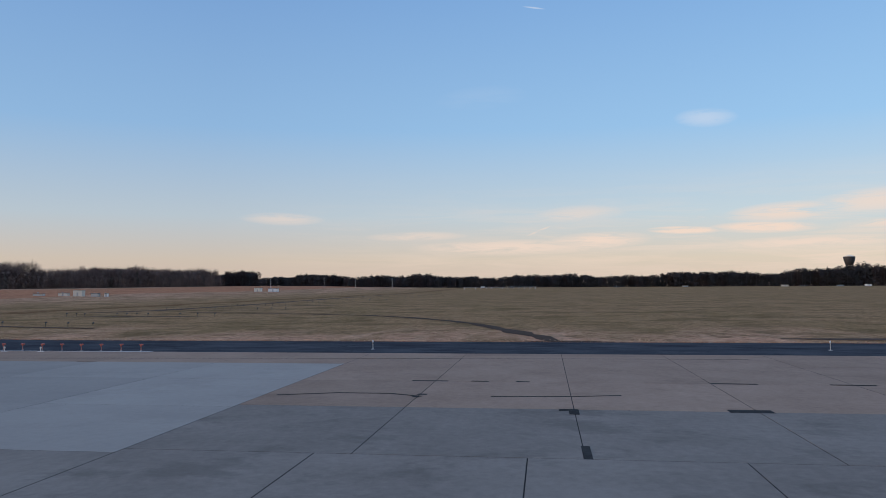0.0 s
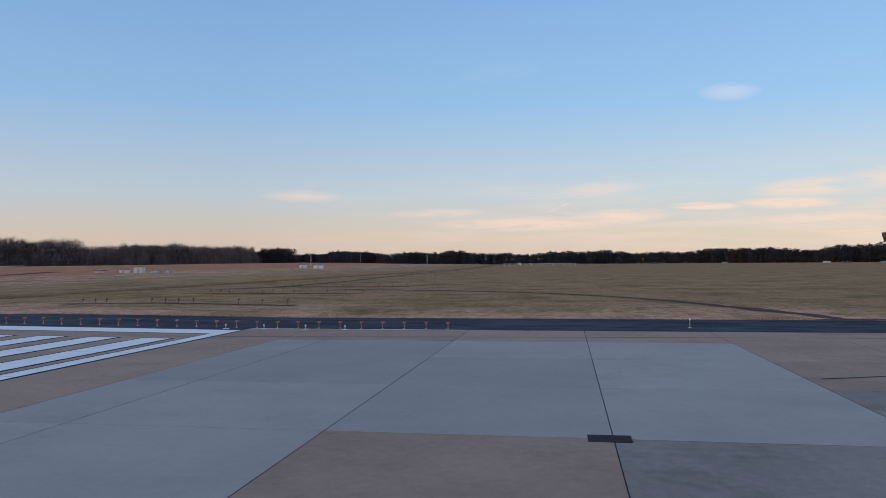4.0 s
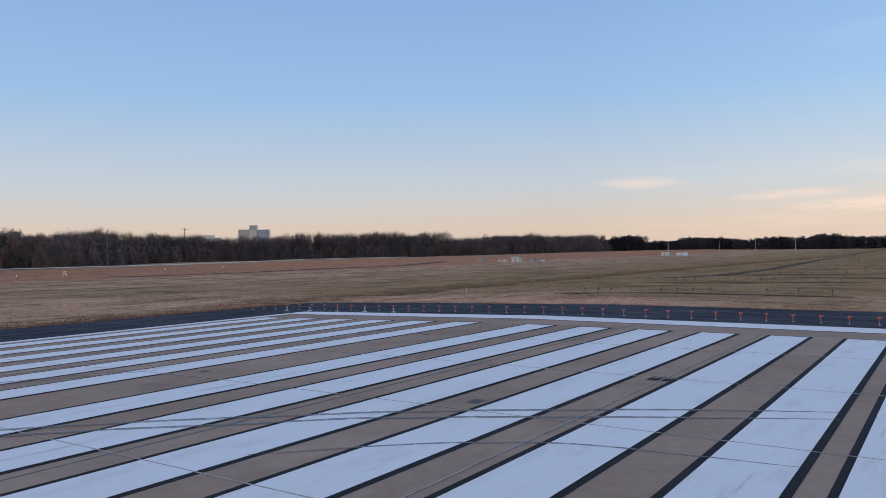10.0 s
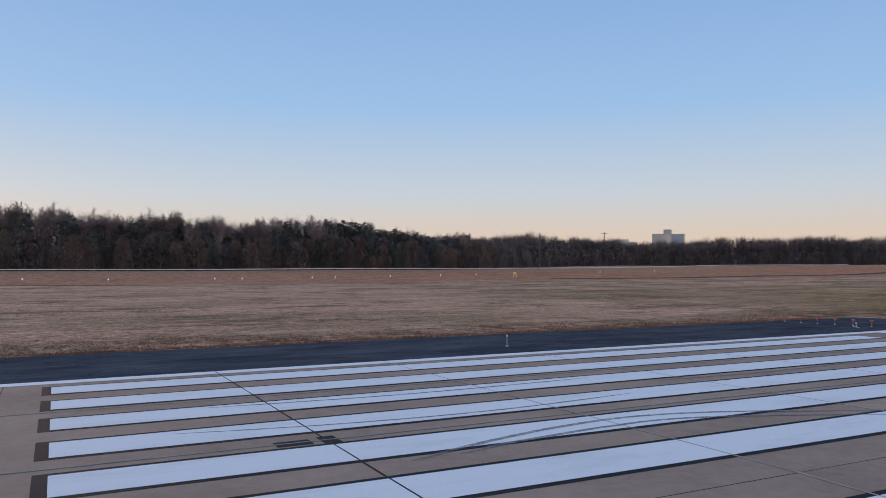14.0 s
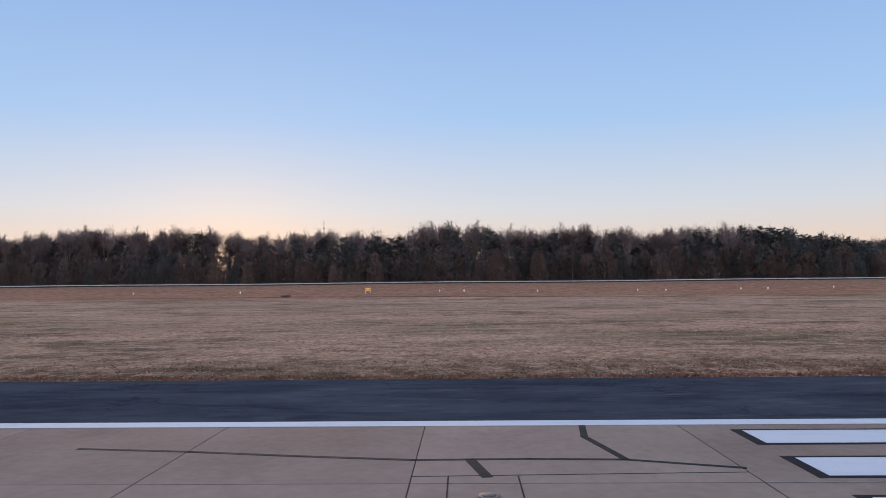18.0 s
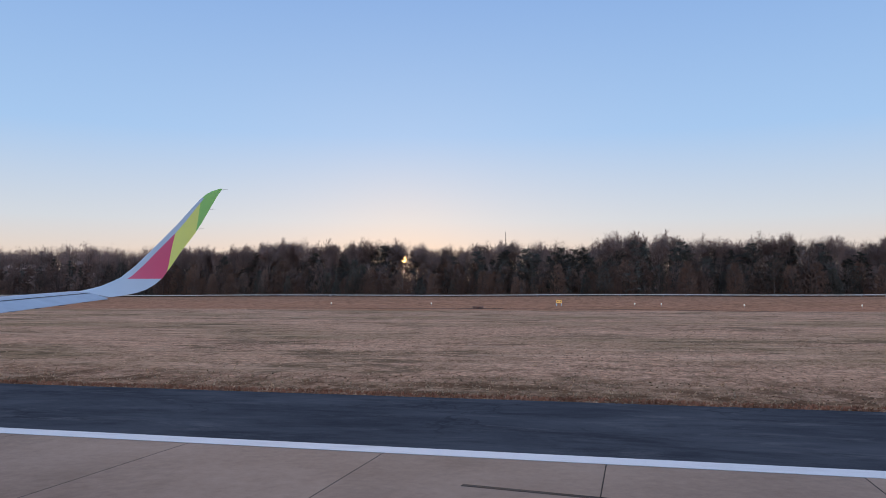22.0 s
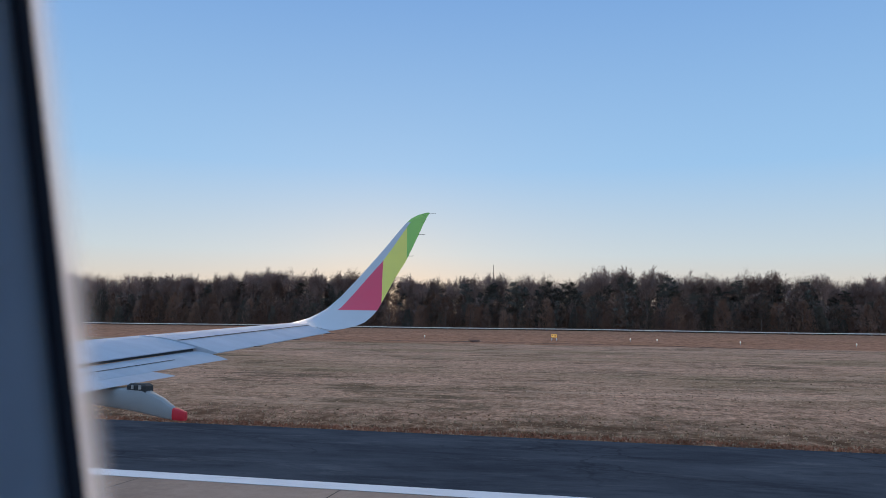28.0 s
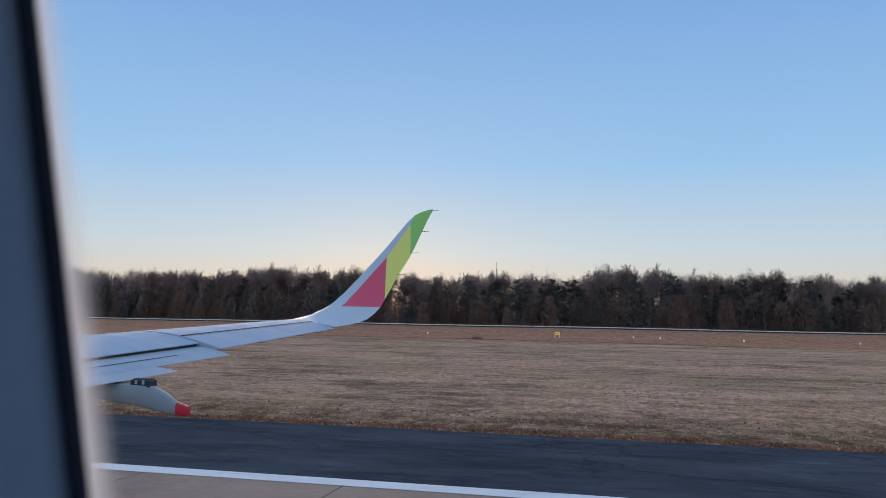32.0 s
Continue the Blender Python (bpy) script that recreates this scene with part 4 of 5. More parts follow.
def tyre_mark(points, width):
    """A rubber mark along a bend through the given places, narrowing at its ends."""
    pts = [Vector((x, y, 0.0)) for x, y in points]
    line = []
    for i in range(len(pts) - 1):
        a, b, c, d = pts[max(i - 1, 0)], pts[i], pts[i + 1], pts[min(i + 2, len(pts) - 1)]
        for k in range(6):
            t = k / 6
            line.append(0.5 * (2 * b + (c - a) * t + (2 * a - 5 * b + 4 * c - d) * t * t + (3 * b - a - 3 * c + d) * t ** 3))
    line.append(pts[-1])
    vs, fs, n = [], [], len(line) - 1
    for k, p in enumerate(line):
        way = (line[min(k + 1, n)] - line[max(k - 1, 0)]).normalized()
        w = width / 2 * min(1.0, 0.3 + 4 * min(k, n - k) / n)
        vs += [(p.x + way.y * w, p.y - way.x * w, 0.0185), (p.x - way.y * w, p.y + way.x * w, 0.0185)]
        if k:
            fs.append((2 * k - 2, 2 * k - 1, 2 * k + 1, 2 * k))
    return placed("scuff", mesh("scuff", vs, fs, SCUFF), skids)


def scuff_material():
    m, nt, b, pos = material("tyre_scuff", 0.85, spec=0.2)
    n = noise_node(nt, pos, 2.2, 6, 0.75)
    nt.links.new(mix_node(nt, n, (0.13, 0.13, 0.145), (0.30, 0.30, 0.31)), b.inputs["Base Color"])
    nt.links.new(ramp_node(nt, n, [(0.30, 0.15), (0.62, 0.8)]), b.inputs["Alpha"])
    return m


SCUFF = scuff_material()
for points, w in (
    (((41.0, -21.4), (38.6, -20.25), (36.6, -18.6), (34.3, -16.2), (32.4, -14.0), (30.9, -12.2), (28.7, -8.9), (26.6, -5.3), (24.9, -1.7)), 0.24),
    (((41.3, -20.8), (39.4, -20.0), (36.9, -17.8), (35.0, -15.7), (33.2, -13.8), (31.9, -12.3), (29.7, -8.8), (27.8, -5.4), (25.9, -1.7)), 0.22),
    (((44.6, -27.5), (43.0, -28.1), (41.2, -28.65), (39.4, -29.05), (37.2, -29.25), (35.0, -28.9), (32.2, -27.8), (28.5, -25.9)), 0.20),
    (((43.4, -27.55), (42.0, -27.95), (40.4, -28.2), (38.3, -28.45), (35.9, -28.4), (32.6, -27.3), (29.2, -25.5)), 0.18),
    (((36.4, -12.4), (34.6, -10.7), (32.9, -8.7), (31.7, -6.2), (31.2, -1.8)), 0.12),
    (((49.0, -33.0), (44.5, -32.2), (39.5, -32.0), (34.0, -32.6)), 0.14),
    (((47.5, -36.6), (41.0, -36.1), (33.0, -36.4)), 0.16),
    (((31.0, -34.6), (25.0, -34.3), (18.0, -35.0)), 0.22),
    (((20.0, -27.2), (16.0, -27.1), (12.0, -27.6)), 0.25),
):
    tyre_mark(points, w)

# everything laid on the pavement follows its crown
for host in (runway, markings, repairs, skids):
    for child in host.children:
        m = Matrix.LocRotScale(child.location, child.rotation_euler, None)
        for v in child.data.vertices:
            w = m @ v.co
            v.co.z += pave_z(w.x, w.y)
for sheet in (*sheets, bed):
    for v in sheet.data.vertices:
        v.co.z += pave_z(v.co.x, v.co.y)

# ---- airfield lights ----
def inset_light(x, y):
    root = tagged(new("inset_light"), "flush round cast-iron light set in the concrete slab", "light", "inset runway lights")
    root.location = (x, y, 0.003)
    placed("collar", mesh("collar", *lathe_geo([(0.24, 0.0), (0.24, 0.006), (0.17, 0.012)], 20), CAST_IRON, True), root)
    placed("lens_cap", mesh("lens_cap", *lathe_geo([(0.15, 0.0125), (0.12, 0.02), (0.02, 0.024)], 16), DARKGREY, True), root)
    return root


first_inset = inset_light(28.4, 3.15)
for x, y in ((44.17, -23.5), (59.3, -37.1), (13.6, -23.5), (28.6, -23.5), (74.2, -37.1)):
    copy_thing(first_inset, pose(x, y, 0.004 + pave_z(x, y)))


def threshold_light():
    root = tagged(new("threshold_light"), "orange-red elevated threshold light on a slim faded red post", "light", "row of threshold lights")
    placed("base", mesh("base", *lathe_geo([(0.09, 0.0), (0.09, 0.02), (0.04, 0.035)], 8), STEEL), root)
    placed("post", mesh("post", *lathe_geo([(0.024, 0.02), (0.024, 0.30)], 7), POST_RED), root)
    placed("lamp_head", mesh("lamp_head", *lathe_geo([(0.03, 0.27), (0.05, 0.31), (0.062, 0.36), (0.062, 0.44), (0.045, 0.47), (0.02, 0.48)], 10), ORANGE, True), root, label="orange glass lamp head")
    visor, vf = box_geo(-0.12, 0.05, -0.11, 0.11, 0.40, 0.482, 0.02)
    placed("visor", mesh("visor", visor, vf, ORANGE), root)
    return root


lamp = threshold_light()
lamp.location = (-2.3, 13.93, -0.012)
light_rng = random.Random(3)
for k in range(1, 49):
    copy_thing(lamp, pose(-2.3 + light_rng.uniform(-0.03, 0.03), 13.93 - 1.524 * k, -0.012 + pave_z(-2.3, 13.93 - 1.524 * k), 0, 0, light_rng.uniform(-8, 8)))


def end_light():
    root = tagged(new("runway_end_light"), "low white twin-legged runway end light on the asphalt", "light", "runway end lights")
    placed("foot", mesh("foot", *box_geo(-0.05, 0.05, -0.22, 0.22, 0.0, 0.03, 0.005), WHITE), root)
    placed("post", mesh("post", *lathe_geo([(0.02, 0.03), (0.02, 0.24)], 6), WHITE), root)
    placed("lamp_head", mesh("lamp_head", *lathe_geo([(0.06, 0.22), (0.075, 0.27), (0.06, 0.33), (0.01, 0.35)], 8), CREAM, True), root)
    return root


low_lamp = end_light()
low_lamp.location = (-1.15, 7.0, -0.012)
for y in (4.2, 1.2, -1.6, -37.0, -40.0, -43.0, -46.2, -49.0):
    copy_thing(low_lamp, pose(-1.15, y, -0.012 + pave_z(-1.15, y)))


def edge_light():
    root = tagged(new("edge_light"), "white elevated edge light on a thin post at the pavement edge", "light", "elevated edge lights")
    placed("base", mesh("base", *lathe_geo([(0.13, 0.0), (0.13, 0.02), (0.05, 0.04)], 10), STEEL), root)
    placed("post", mesh("post", *lathe_geo([(0.020, 0.03), (0.020, 0.50)], 8), CREAM), root)
    placed("lens", mesh("lens", *lathe_geo([(0.035, 0.49), (0.055, 0.53), (0.055, 0.60), (0.035, 0.65), (0.01, 0.67)], 10), WHITE, True), root, label="clear glass dome lens")
    return root


edge = edge_light()
edge.location = (28.8, -49.3, -0.012 + pave_z(28.7, -49.45))
for x, y in ((-32.2, -49.45), (90.4, -49.45), (150.5, -49.45), (211.5, -49.45), (-4.8, 30.2), (-5.8, 61.5), (-5.8, 92.8)):
    copy_thing(edge, pose(x, y, ground_z(x, y) + 0.01 if x < -20 else -0.012 + pave_z(x, y)))


def approach_light():
    root = tagged(new("approach_light"), "small dark approach light on a short stake in the grass", "light", "approach light bars")
    placed("stake", mesh("stake", *lathe_geo([(0.025, -0.05), (0.025, 0.42)], 6), DARKGREY), root)
    head, hf = tube_geo([(0.10, 0, 0.46), (0.0, 0, 0.48), (-0.16, 0, 0.51)], [0.04, 0.085, 0.095], 8)
    placed("lamp_head", mesh("lamp_head", head, hf, DARKGREY, True), root)
    return root


spot = approach_light()
spot.location = (-33, -21.0, ground_z(-33, -21))
for row in range(13):
    x = -33.0 - 33.0 * row
    bar = [(-33.0, -34.0, 3), (-25.4, -20.3, 4), (-9.0, -14.8, 3)] if row < 9 else [(-25.0, -20.5, 4)]
    for lo, hi, n in bar:
        for k in range(n):
            y = lo + (hi - lo) * k / (n - 1) if abs(hi - lo) > 2 else lo - 1.55 * k + 2
            if row == 0 and lo == -25.4 and k == 0:
                spot.location = (x, y, ground_z(x, y))
                continue
            copy_thing(spot, pose(x + light_rng.uniform(-0.2, 0.2), y, ground_z(x, y), 0, 0, light_rng.uniform(-10, 10)))


# bare soil strips: trenches of the light bars, a service track and the worn bank
def strip(points, width, lift=0.02):
    vs, fs = [], []
    for k, (x, y) in enumerate(points):
        xa, ya = points[max(k - 1, 0)]
        xb, yb = points[min(k + 1, len(points) - 1)]
        d = math.hypot(xb - xa, yb - ya)
        w = width * light_rng.uniform(0.55, 1.15) / 2 * (0.35 if k in (0, len(points) - 1) else 1)
        ox, oy = -(yb - ya) / d * w, (xb - xa) / d * w
        for s in (-1, 0, 1):
            vs.append((x + ox * s, y + oy * s, ground_z(x + ox * s, y + oy * s) + lift * (1 if s == 0 else 0.2) + 0.03))
        if k:
            n = 3 * k
            fs += [(n - 3, n - 2, n + 1, n), (n - 2, n - 1, n + 2, n + 1)]
    return vs, fs


def bent(points, step=3.0, wobble=0.25):
    out = []
    for (xa, ya), (xb, yb) in zip(points, points[1:]):
        n = max(2, int(math.hypot(xb - xa, yb - ya) / step))
        for k in range(n):
            out.append((xa + (xb - xa) * k / n + light_rng.uniform(-wobble, wobble), ya + (yb - ya) * k / n + light_rng.uniform(-wobble, wobble)))
    return out + [points[-1]]


tracks = placed("dirt_track", None, label="bare dark soil tracks worn through the winter grass", kind="structure", category="track")
for line, w in (([(-32, -37.5), (-33.2, -24.5), (-30.3, -7)], 1.9), ([(-64, -38), (-66, -21), (-64, -8.6)], 2.2), ([(-101, -38), (-101, -8)], 2.4), ([(-136, -38), (-136, -8)], 2.4),
                ([(-84, -42), (-97, -35), (-146, -35), (-220, -40), (-300, -45), (-400, -48), (-490, -51)], 3.8),
                ([(-88, -26), (-82, -12), (-77, 2), (-71, 14), (-63, 22), (-53, 29), (-44, 33.6), (-34, 37.2)], 1.7), ([(-40, 35.2), (-33, 37.3), (-26, 39.8), (-20, 41.8), (-13.4, 43.4)], 2.5), ([(-13.2, 40.6), (-14.2, 43), (-13.2, 47.5)], 2.0),
                ([(-18, 62), (-17.7, 68), (-18.5, 82)], 2.2),
                ([(-95, -225), (-150, -222), (-240, -232), (-330, -250)], 9.0), ([(99, -223), (105, -223.5), (112, -223)], 2.6), ([(-30, -196), (20, -202), (56, -216), (100, -221), (165, -224)], 2.2)):
    placed("worn_soil", mesh("worn_soil", *strip(bent(line), w), SOIL), tracks)


# ---- signs, guard rail and small buildings ----
def taxi_sign(x, y, w=2.2, turn=0.0, name="airfield_sign", face=None):
    root = tagged(new(name), "small yellow airfield sign on two white legs in the grass", "sign", "yellow airfield signs")
    root.location = (x, y, ground_z(x, y))
    root.rotation_euler[2] = radians(turn)
    v, f = box_geo(-w / 2, w / 2, -0.12, 0.12, 0.75, 1.75, 0.03)
    cab = placed("cabinet", mesh("cabinet", v, f, DARKGREY), root)
    v, f = box_geo(-w / 2 + 0.06, w / 2 - 0.06, 0.12, 0.135, 0.80, 1.68)
    pane = placed("face", mesh("face", v, f, face or YELLOW), cab, label="plain yellow sign face")
    for k in range(3):
        cx = -w / 4 + w / 4 * k
        v, f = box_geo(cx - 0.10, cx + 0.10, 0.137, 0.143, 1.10, 1.38)
        placed("character_bar", mesh("character_bar", v, f, DARKGREY), cab)
    for s in (-1, 1):
        placed("leg", mesh("leg", *box_geo(s * w * 0.42 - 0.14, s * w * 0.42 + 0.14, -0.1, 0.1, -0.05, 0.74, 0.02), WHITE), root)
    return root


taxi_sign(86.8, -240.0, 1.6, 4)
taxi_sign(-94.7, -246.0, 1.2, -30)


def marker(x, y):
    root = tagged(new("edge_marker"), "small pale taxiway edge light in the far grass", "light", "far taxiway edge lights")
    root.location = (x, y, ground_z(x, y))
    placed("stake", mesh("stake", *lathe_geo([(0.05, -0.05), (0.05, 0.5)], 6), STEEL), root)
    placed("globe", mesh("globe", *lathe_geo([(0.10, 0.45), (0.18, 0.60), (0.18, 0.80), (0.09, 0.92), (0.02, 0.96)], 8), LAMP_LENS, True), root)
    return root


first_marker = marker(66.4, -239)
for x, y in ((59.5, -238.5), (39.4, -233), (11.5, -236), (4.0, -235), (-17.6, -238), (-25, -238), (-44, -240), (-64, -244), (-80, -248), (124, -242), (156, -244), (-150, -268), (-190, -280)):
    copy_thing(first_marker, pose(x, y, ground_z(x, y)))

# dark brush round a drain in the field
drain_rng = random.Random(41)
drain = tagged(new("brush_clump"), "low dark brush clump round a drain in the grass", "bush")
drain.location = (105.6, -220.2, ground_z(105.6, -220.2))
placed("stem", mesh("stem", *merged([tube_geo([(0.3 * k - 1.2, 0, -0.1), (0.34 * k - 1.3, 0.1, 0.55)], [0.05, 0.02], 4) for k in range(9)]), BARK), drain)
placed("twig_mass", mesh("twig_mass", *clump_geo(drain_rng, Vector((0, 0, 0.3)), 1.5, 260, 0.22, 0.20), TWIG), drain, kind="stuff")

# pale guard rail along the perimeter road below the wood
rail = tagged(new("guard_rail"), "long pale steel guard rail on short posts along the perimeter road", "guard rail")
RAIL = [(450, -329), (352, -333), (227, -337), (113, -338), (-6, -335), (-82, -335), (-169, -356), (-288, -401), (-418, -431), (-589, -470)]
post_mesh = mesh("post", *box_geo(-0.09, 0.09, -0.09, 0.09, -0.3, 0.62, 0.02), STEEL)
for (xa, ya), (xb, yb) in zip(RAIL, RAIL[1:]):
    n = int(math.hypot(xb - xa, yb - ya) / 4.0)
    pts = [(xa + (xb - xa) * k / n, ya + (yb - ya) * k / n) for k in range(n + 1)]
    vs, fs = [], []
    for k, (x, y) in enumerate(pts):
        z = ground_z(x, y)
        for dy, dz in ((0.10, 0.55), (0.17, 0.63), (0.10, 0.72), (0.17, 0.81), (0.10, 0.90), (0.06, 0.72)):
            vs.append((x, y + dy, z + dz))
        if k:
            a = 6 * (k - 1)
            fs += [(a + i, a + (i + 1) % 6, a + 6 + (i + 1) % 6, a + 6 + i) for i in range(6)]
    placed("beam", mesh("beam", vs, fs, RAILPAINT := bpy.data.materials.get("rail_paint") or plain("rail_paint", (0.88, 0.82, 0.74), 0.6, vary=0.1)), rail)
    if -80 < xa < 340:
        for x, y in pts[::2]:
            p = placed("post", post_mesh, rail, (x, y, ground_z(x, y)))


def hut(x, y, w, d, h, mat, label, name="equipment_hut", turn=0.0):
    root = tagged(new(name), label, "hut")
    root.location = (x, y, ground_z(x, y))
    root.rotation_euler[2] = radians(turn)
    placed("wall", mesh("wall", *box_geo(-w / 2, w / 2, -d / 2, d / 2, -0.2, h), mat), root)
    placed("roof", mesh("roof", *box_geo(-w / 2 - 0.15, w / 2 + 0.15, -d / 2 - 0.15, d / 2 + 0.15, h + 0.003, h + 0.2, 0.05), DARKGREY), root)
    placed("door", mesh("door", *box_geo(w / 2, w / 2 + 0.05, -0.45, 0.45, 0.0, 2.05, 0.01), STEEL), root)
    return root


for x, y, w, d, h, mat, label in (
    (-331, -203, 3.0, 5.0, 3.2, CREAM, "cream equipment hut on the airfield grass"),
    (-330, -193, 2.2, 4.0, 1.6, STEEL, "grey steel cabinet beside the cream hut"),
    (-333, -213, 2.4, 5.0, 1.5, CREAM, "low cream cabinet beside the hut"),
    (-327, -185, 1.2, 1.6, 1.7, WHITE, "small white box on the airfield grass"),
    (-328, -224, 1.6, 6.0, 1.1, STEEL, "low grey steel cabinet row in the grass"),
    (-560, -192, 4.0, 5.5, 3.0, CREAM, "cream hut far out on the airfield"),
    (-560, -179, 3.0, 8.0, 2.6, WHITE, "white far hut with a flat roof"),
    (-930, 130, 6.0, 7.0, 1.6, DARKGREY, "dark low building at the far field edge"),
    (-940, 215, 6.0, 6.0, 1.7, STEEL, "grey low shed at the far field edge"),
    (-930, 330, 5.0, 7.0, 2.1, CREAM, "cream low shed at the far field edge"),
    (-930, 352, 5.0, 8.0, 1.7, DARKGREY, "long dark shed at the far field edge"),
    (-935, 395, 5.0, 6.0, 1.6, STEEL, "grey metal shed at the far field edge"),
    (-930, 425, 5.0, 6.0, 2.4, WHITE, "white shed at the far field edge"),
    (-925, 0, 3.0, 5.0, 2.6, DARKGREY, "dark far hut at the field edge"),
    (-925, -36, 3.0, 4.0, 2.2, WHITE, "small white far hut at the field edge"),
):
    hut(x, y, w, d, h, mat, label)


def mast(x, y, h, arms, label, name, r=0.25, mat=None):
    root = tagged(new(name), label, "mast")
    root.location = (x, y, ground_z(x, y))
    placed("pole", mesh("pole", *lathe_geo([(r, -0.5), (r * 0.6, h)], 8), mat or BARK), root)
    for z, w in arms:
        placed("cross_arm", mesh("cross_arm", *box_geo(-w / 2, w / 2, -0.12, 0.12, z, z + 0.3), mat or BARK), root)
    return root


mast(-226, -426, 23.0, ((22.2, 1.6), (19.6, 1.6), (17.4, 1.6)), "tall dark utility pole above the wood", "utility_pole", 0.4)
mast(-438, -627, 33.5, ((32.2, 8.0), (27.6, 15.0)), "dark power line pole with wide cross arms", "power_pole", 0.6)
mast(124.8, -381, 30.0, ((26.0, 0.8),), "thin dark aerial mast above the wood", "aerial_mast", 0.2)
mast(-720, -240, 9.4, ((10.2, 3.0),), "far white mast with a sign panel", "far_mast", 0.3, WHITE)
mast(-880, -230, 12.0, ((11.0, 1.0),), "thin far light pole at the field edge", "light_pole", 0.2, STEEL)
mast(-880, -190, 12.0, ((11.0, 1.0),), "thin far light pole at the field edge", "light_pole", 0.2, STEEL)
mast(-985, -165, 13.0, ((11.5, 3.2),), "far pale mast with a white box", "far_mast", 0.3, WHITE)

# approach light gantry far out on the centre line
gantry = tagged(new("light_gantry"), "long white steel approach light gantry on many legs", "gantry")
gantry.location = (-760, -5, ground_z(-760, -5))
placed("walkway", mesh("walkway", *box_geo(-0.5, 0.5, -38, 38, 2.3, 2.5, 0.05), WHITE), gantry)
for k in range(14):
    placed("leg", mesh("leg", *box_geo(-0.2, 0.2, -37 + 5.7 * k - 0.15, -37 + 5.7 * k + 0.15, -0.3, 2.29), WHITE), gantry)


# ---- water tower beyond the wood ----
tower = tagged(new("water_tower"), "dark bowl-topped concrete water tower beyond the wood", "tower")
tower.location = (-1375, 569, ground_z(-1375, 569))
tower.scale = (0.82, 0.82, 0.97)
placed("shaft", mesh("shaft", *lathe_geo([(6.5, -1), (6.0, 30), (7.0, 36)], 20), CREAM, True), tower)
placed("bowl", mesh("bowl", *lathe_geo([(7.2, 36), (11.0, 46), (11.8, 51), (11.8, 52)], 24), DARKGREY, True), tower, label="dark flared tank")
placed("roof", mesh("roof", *lathe_geo([(10.0, 52.01), (9.0, 53), (4.0, 54.2), (0.2, 54.4)], 20), CREAM, True), tower)


# ---- office block over the trees ----
def block(root, name, x0, x1, y0, y1, z1, mat, storeys, bays):
    placed(name, mesh(name, *box_geo(x0, x1, y0, y1, -1, z1), mat), root)
    pw = (y1 - y0) / bays
    for s in range(storeys):
        for b in range(bays):
            zz = z1 - 3.2 - 3.6 * s
            v, f = box_geo(x1 - 0.02, x1 + 0.12, y0 + pw * (b + 0.2), y0 + pw * (b + 0.8), zz, zz + 1.7)
            placed("window", mesh("window", v, f, PANE), root)


office = tagged(new("office_building"), "pale concrete office block with rows of windows above the wood", "building")
office.location = (-832, -956, 3)
office.rotation_euler[2] = radians(38)
block(office, "glass_wall", -8, 8, 4.0, 23, 51.5, CURTAIN, 5, 6)
block(office, "main_wall", -10, 10, -26, 4.0, 52, BRICK, 5, 8)
block(office, "stair_core", -6, 11.0, -8, 3.0, 58.5, BRICK, 2, 2)
annex = tagged(new("low_office"), "long low pink-beige building behind the wood", "building")
annex.location = (-768, -995, 3)
annex.rotation_euler[2] = radians(38)
block(annex, "main_wall", -8, 8, -32, 22, 39, BRICK, 2, 12)
placed("penthouse", mesh("penthouse", *box_geo(-5, 5, -14, 10, 39, 43), BRICK), annex)

# ---- the airliner's wing, standing at the take-off position ----
SEAT = Vector(SEAT_AT)  # the seat at the cabin window; wing sizes below are from it: ahead, outward, up


def paint(name, col, rough=0.48):
    m, nt, b, pos = material(name, rough, spec=0.3)
    n = noise_node(nt, mapped(nt, pos, (0.6, 2.5, 2.5)), 1.4, 5, 0.65)
    nt.links.new(mix_node(nt, ramp_node(nt, n, [(0.35, 0.0), (0.75, 1.0)]), col, tuple(c * 0.88 for c in col)), b.inputs["Base Color"])
    r = ramp_node(nt, n, [(0.3, rough), (0.8, min(1.0, rough + 0.22))])
    nt.links.new(r, b.inputs["Roughness"])
    return m


WING_GREY = paint("wing_paint", (0.46, 0.51, 0.60))
FLAP_GREY = paint("flap_paint", (0.42, 0.465, 0.54), 0.4)
FAIRING_GREY = paint("fairing_paint", (0.31, 0.33, 0.35), 0.5)
CAP_RED = paint("cap_red", (0.62, 0.03, 0.05), 0.4)
# near-black for seams, slots and wicks, and for shade painted into the flap gap
GAP_DARK = plain("gap_shade_and_trim", (0.03, 0.032, 0.036), 0.7, vary=0.2)


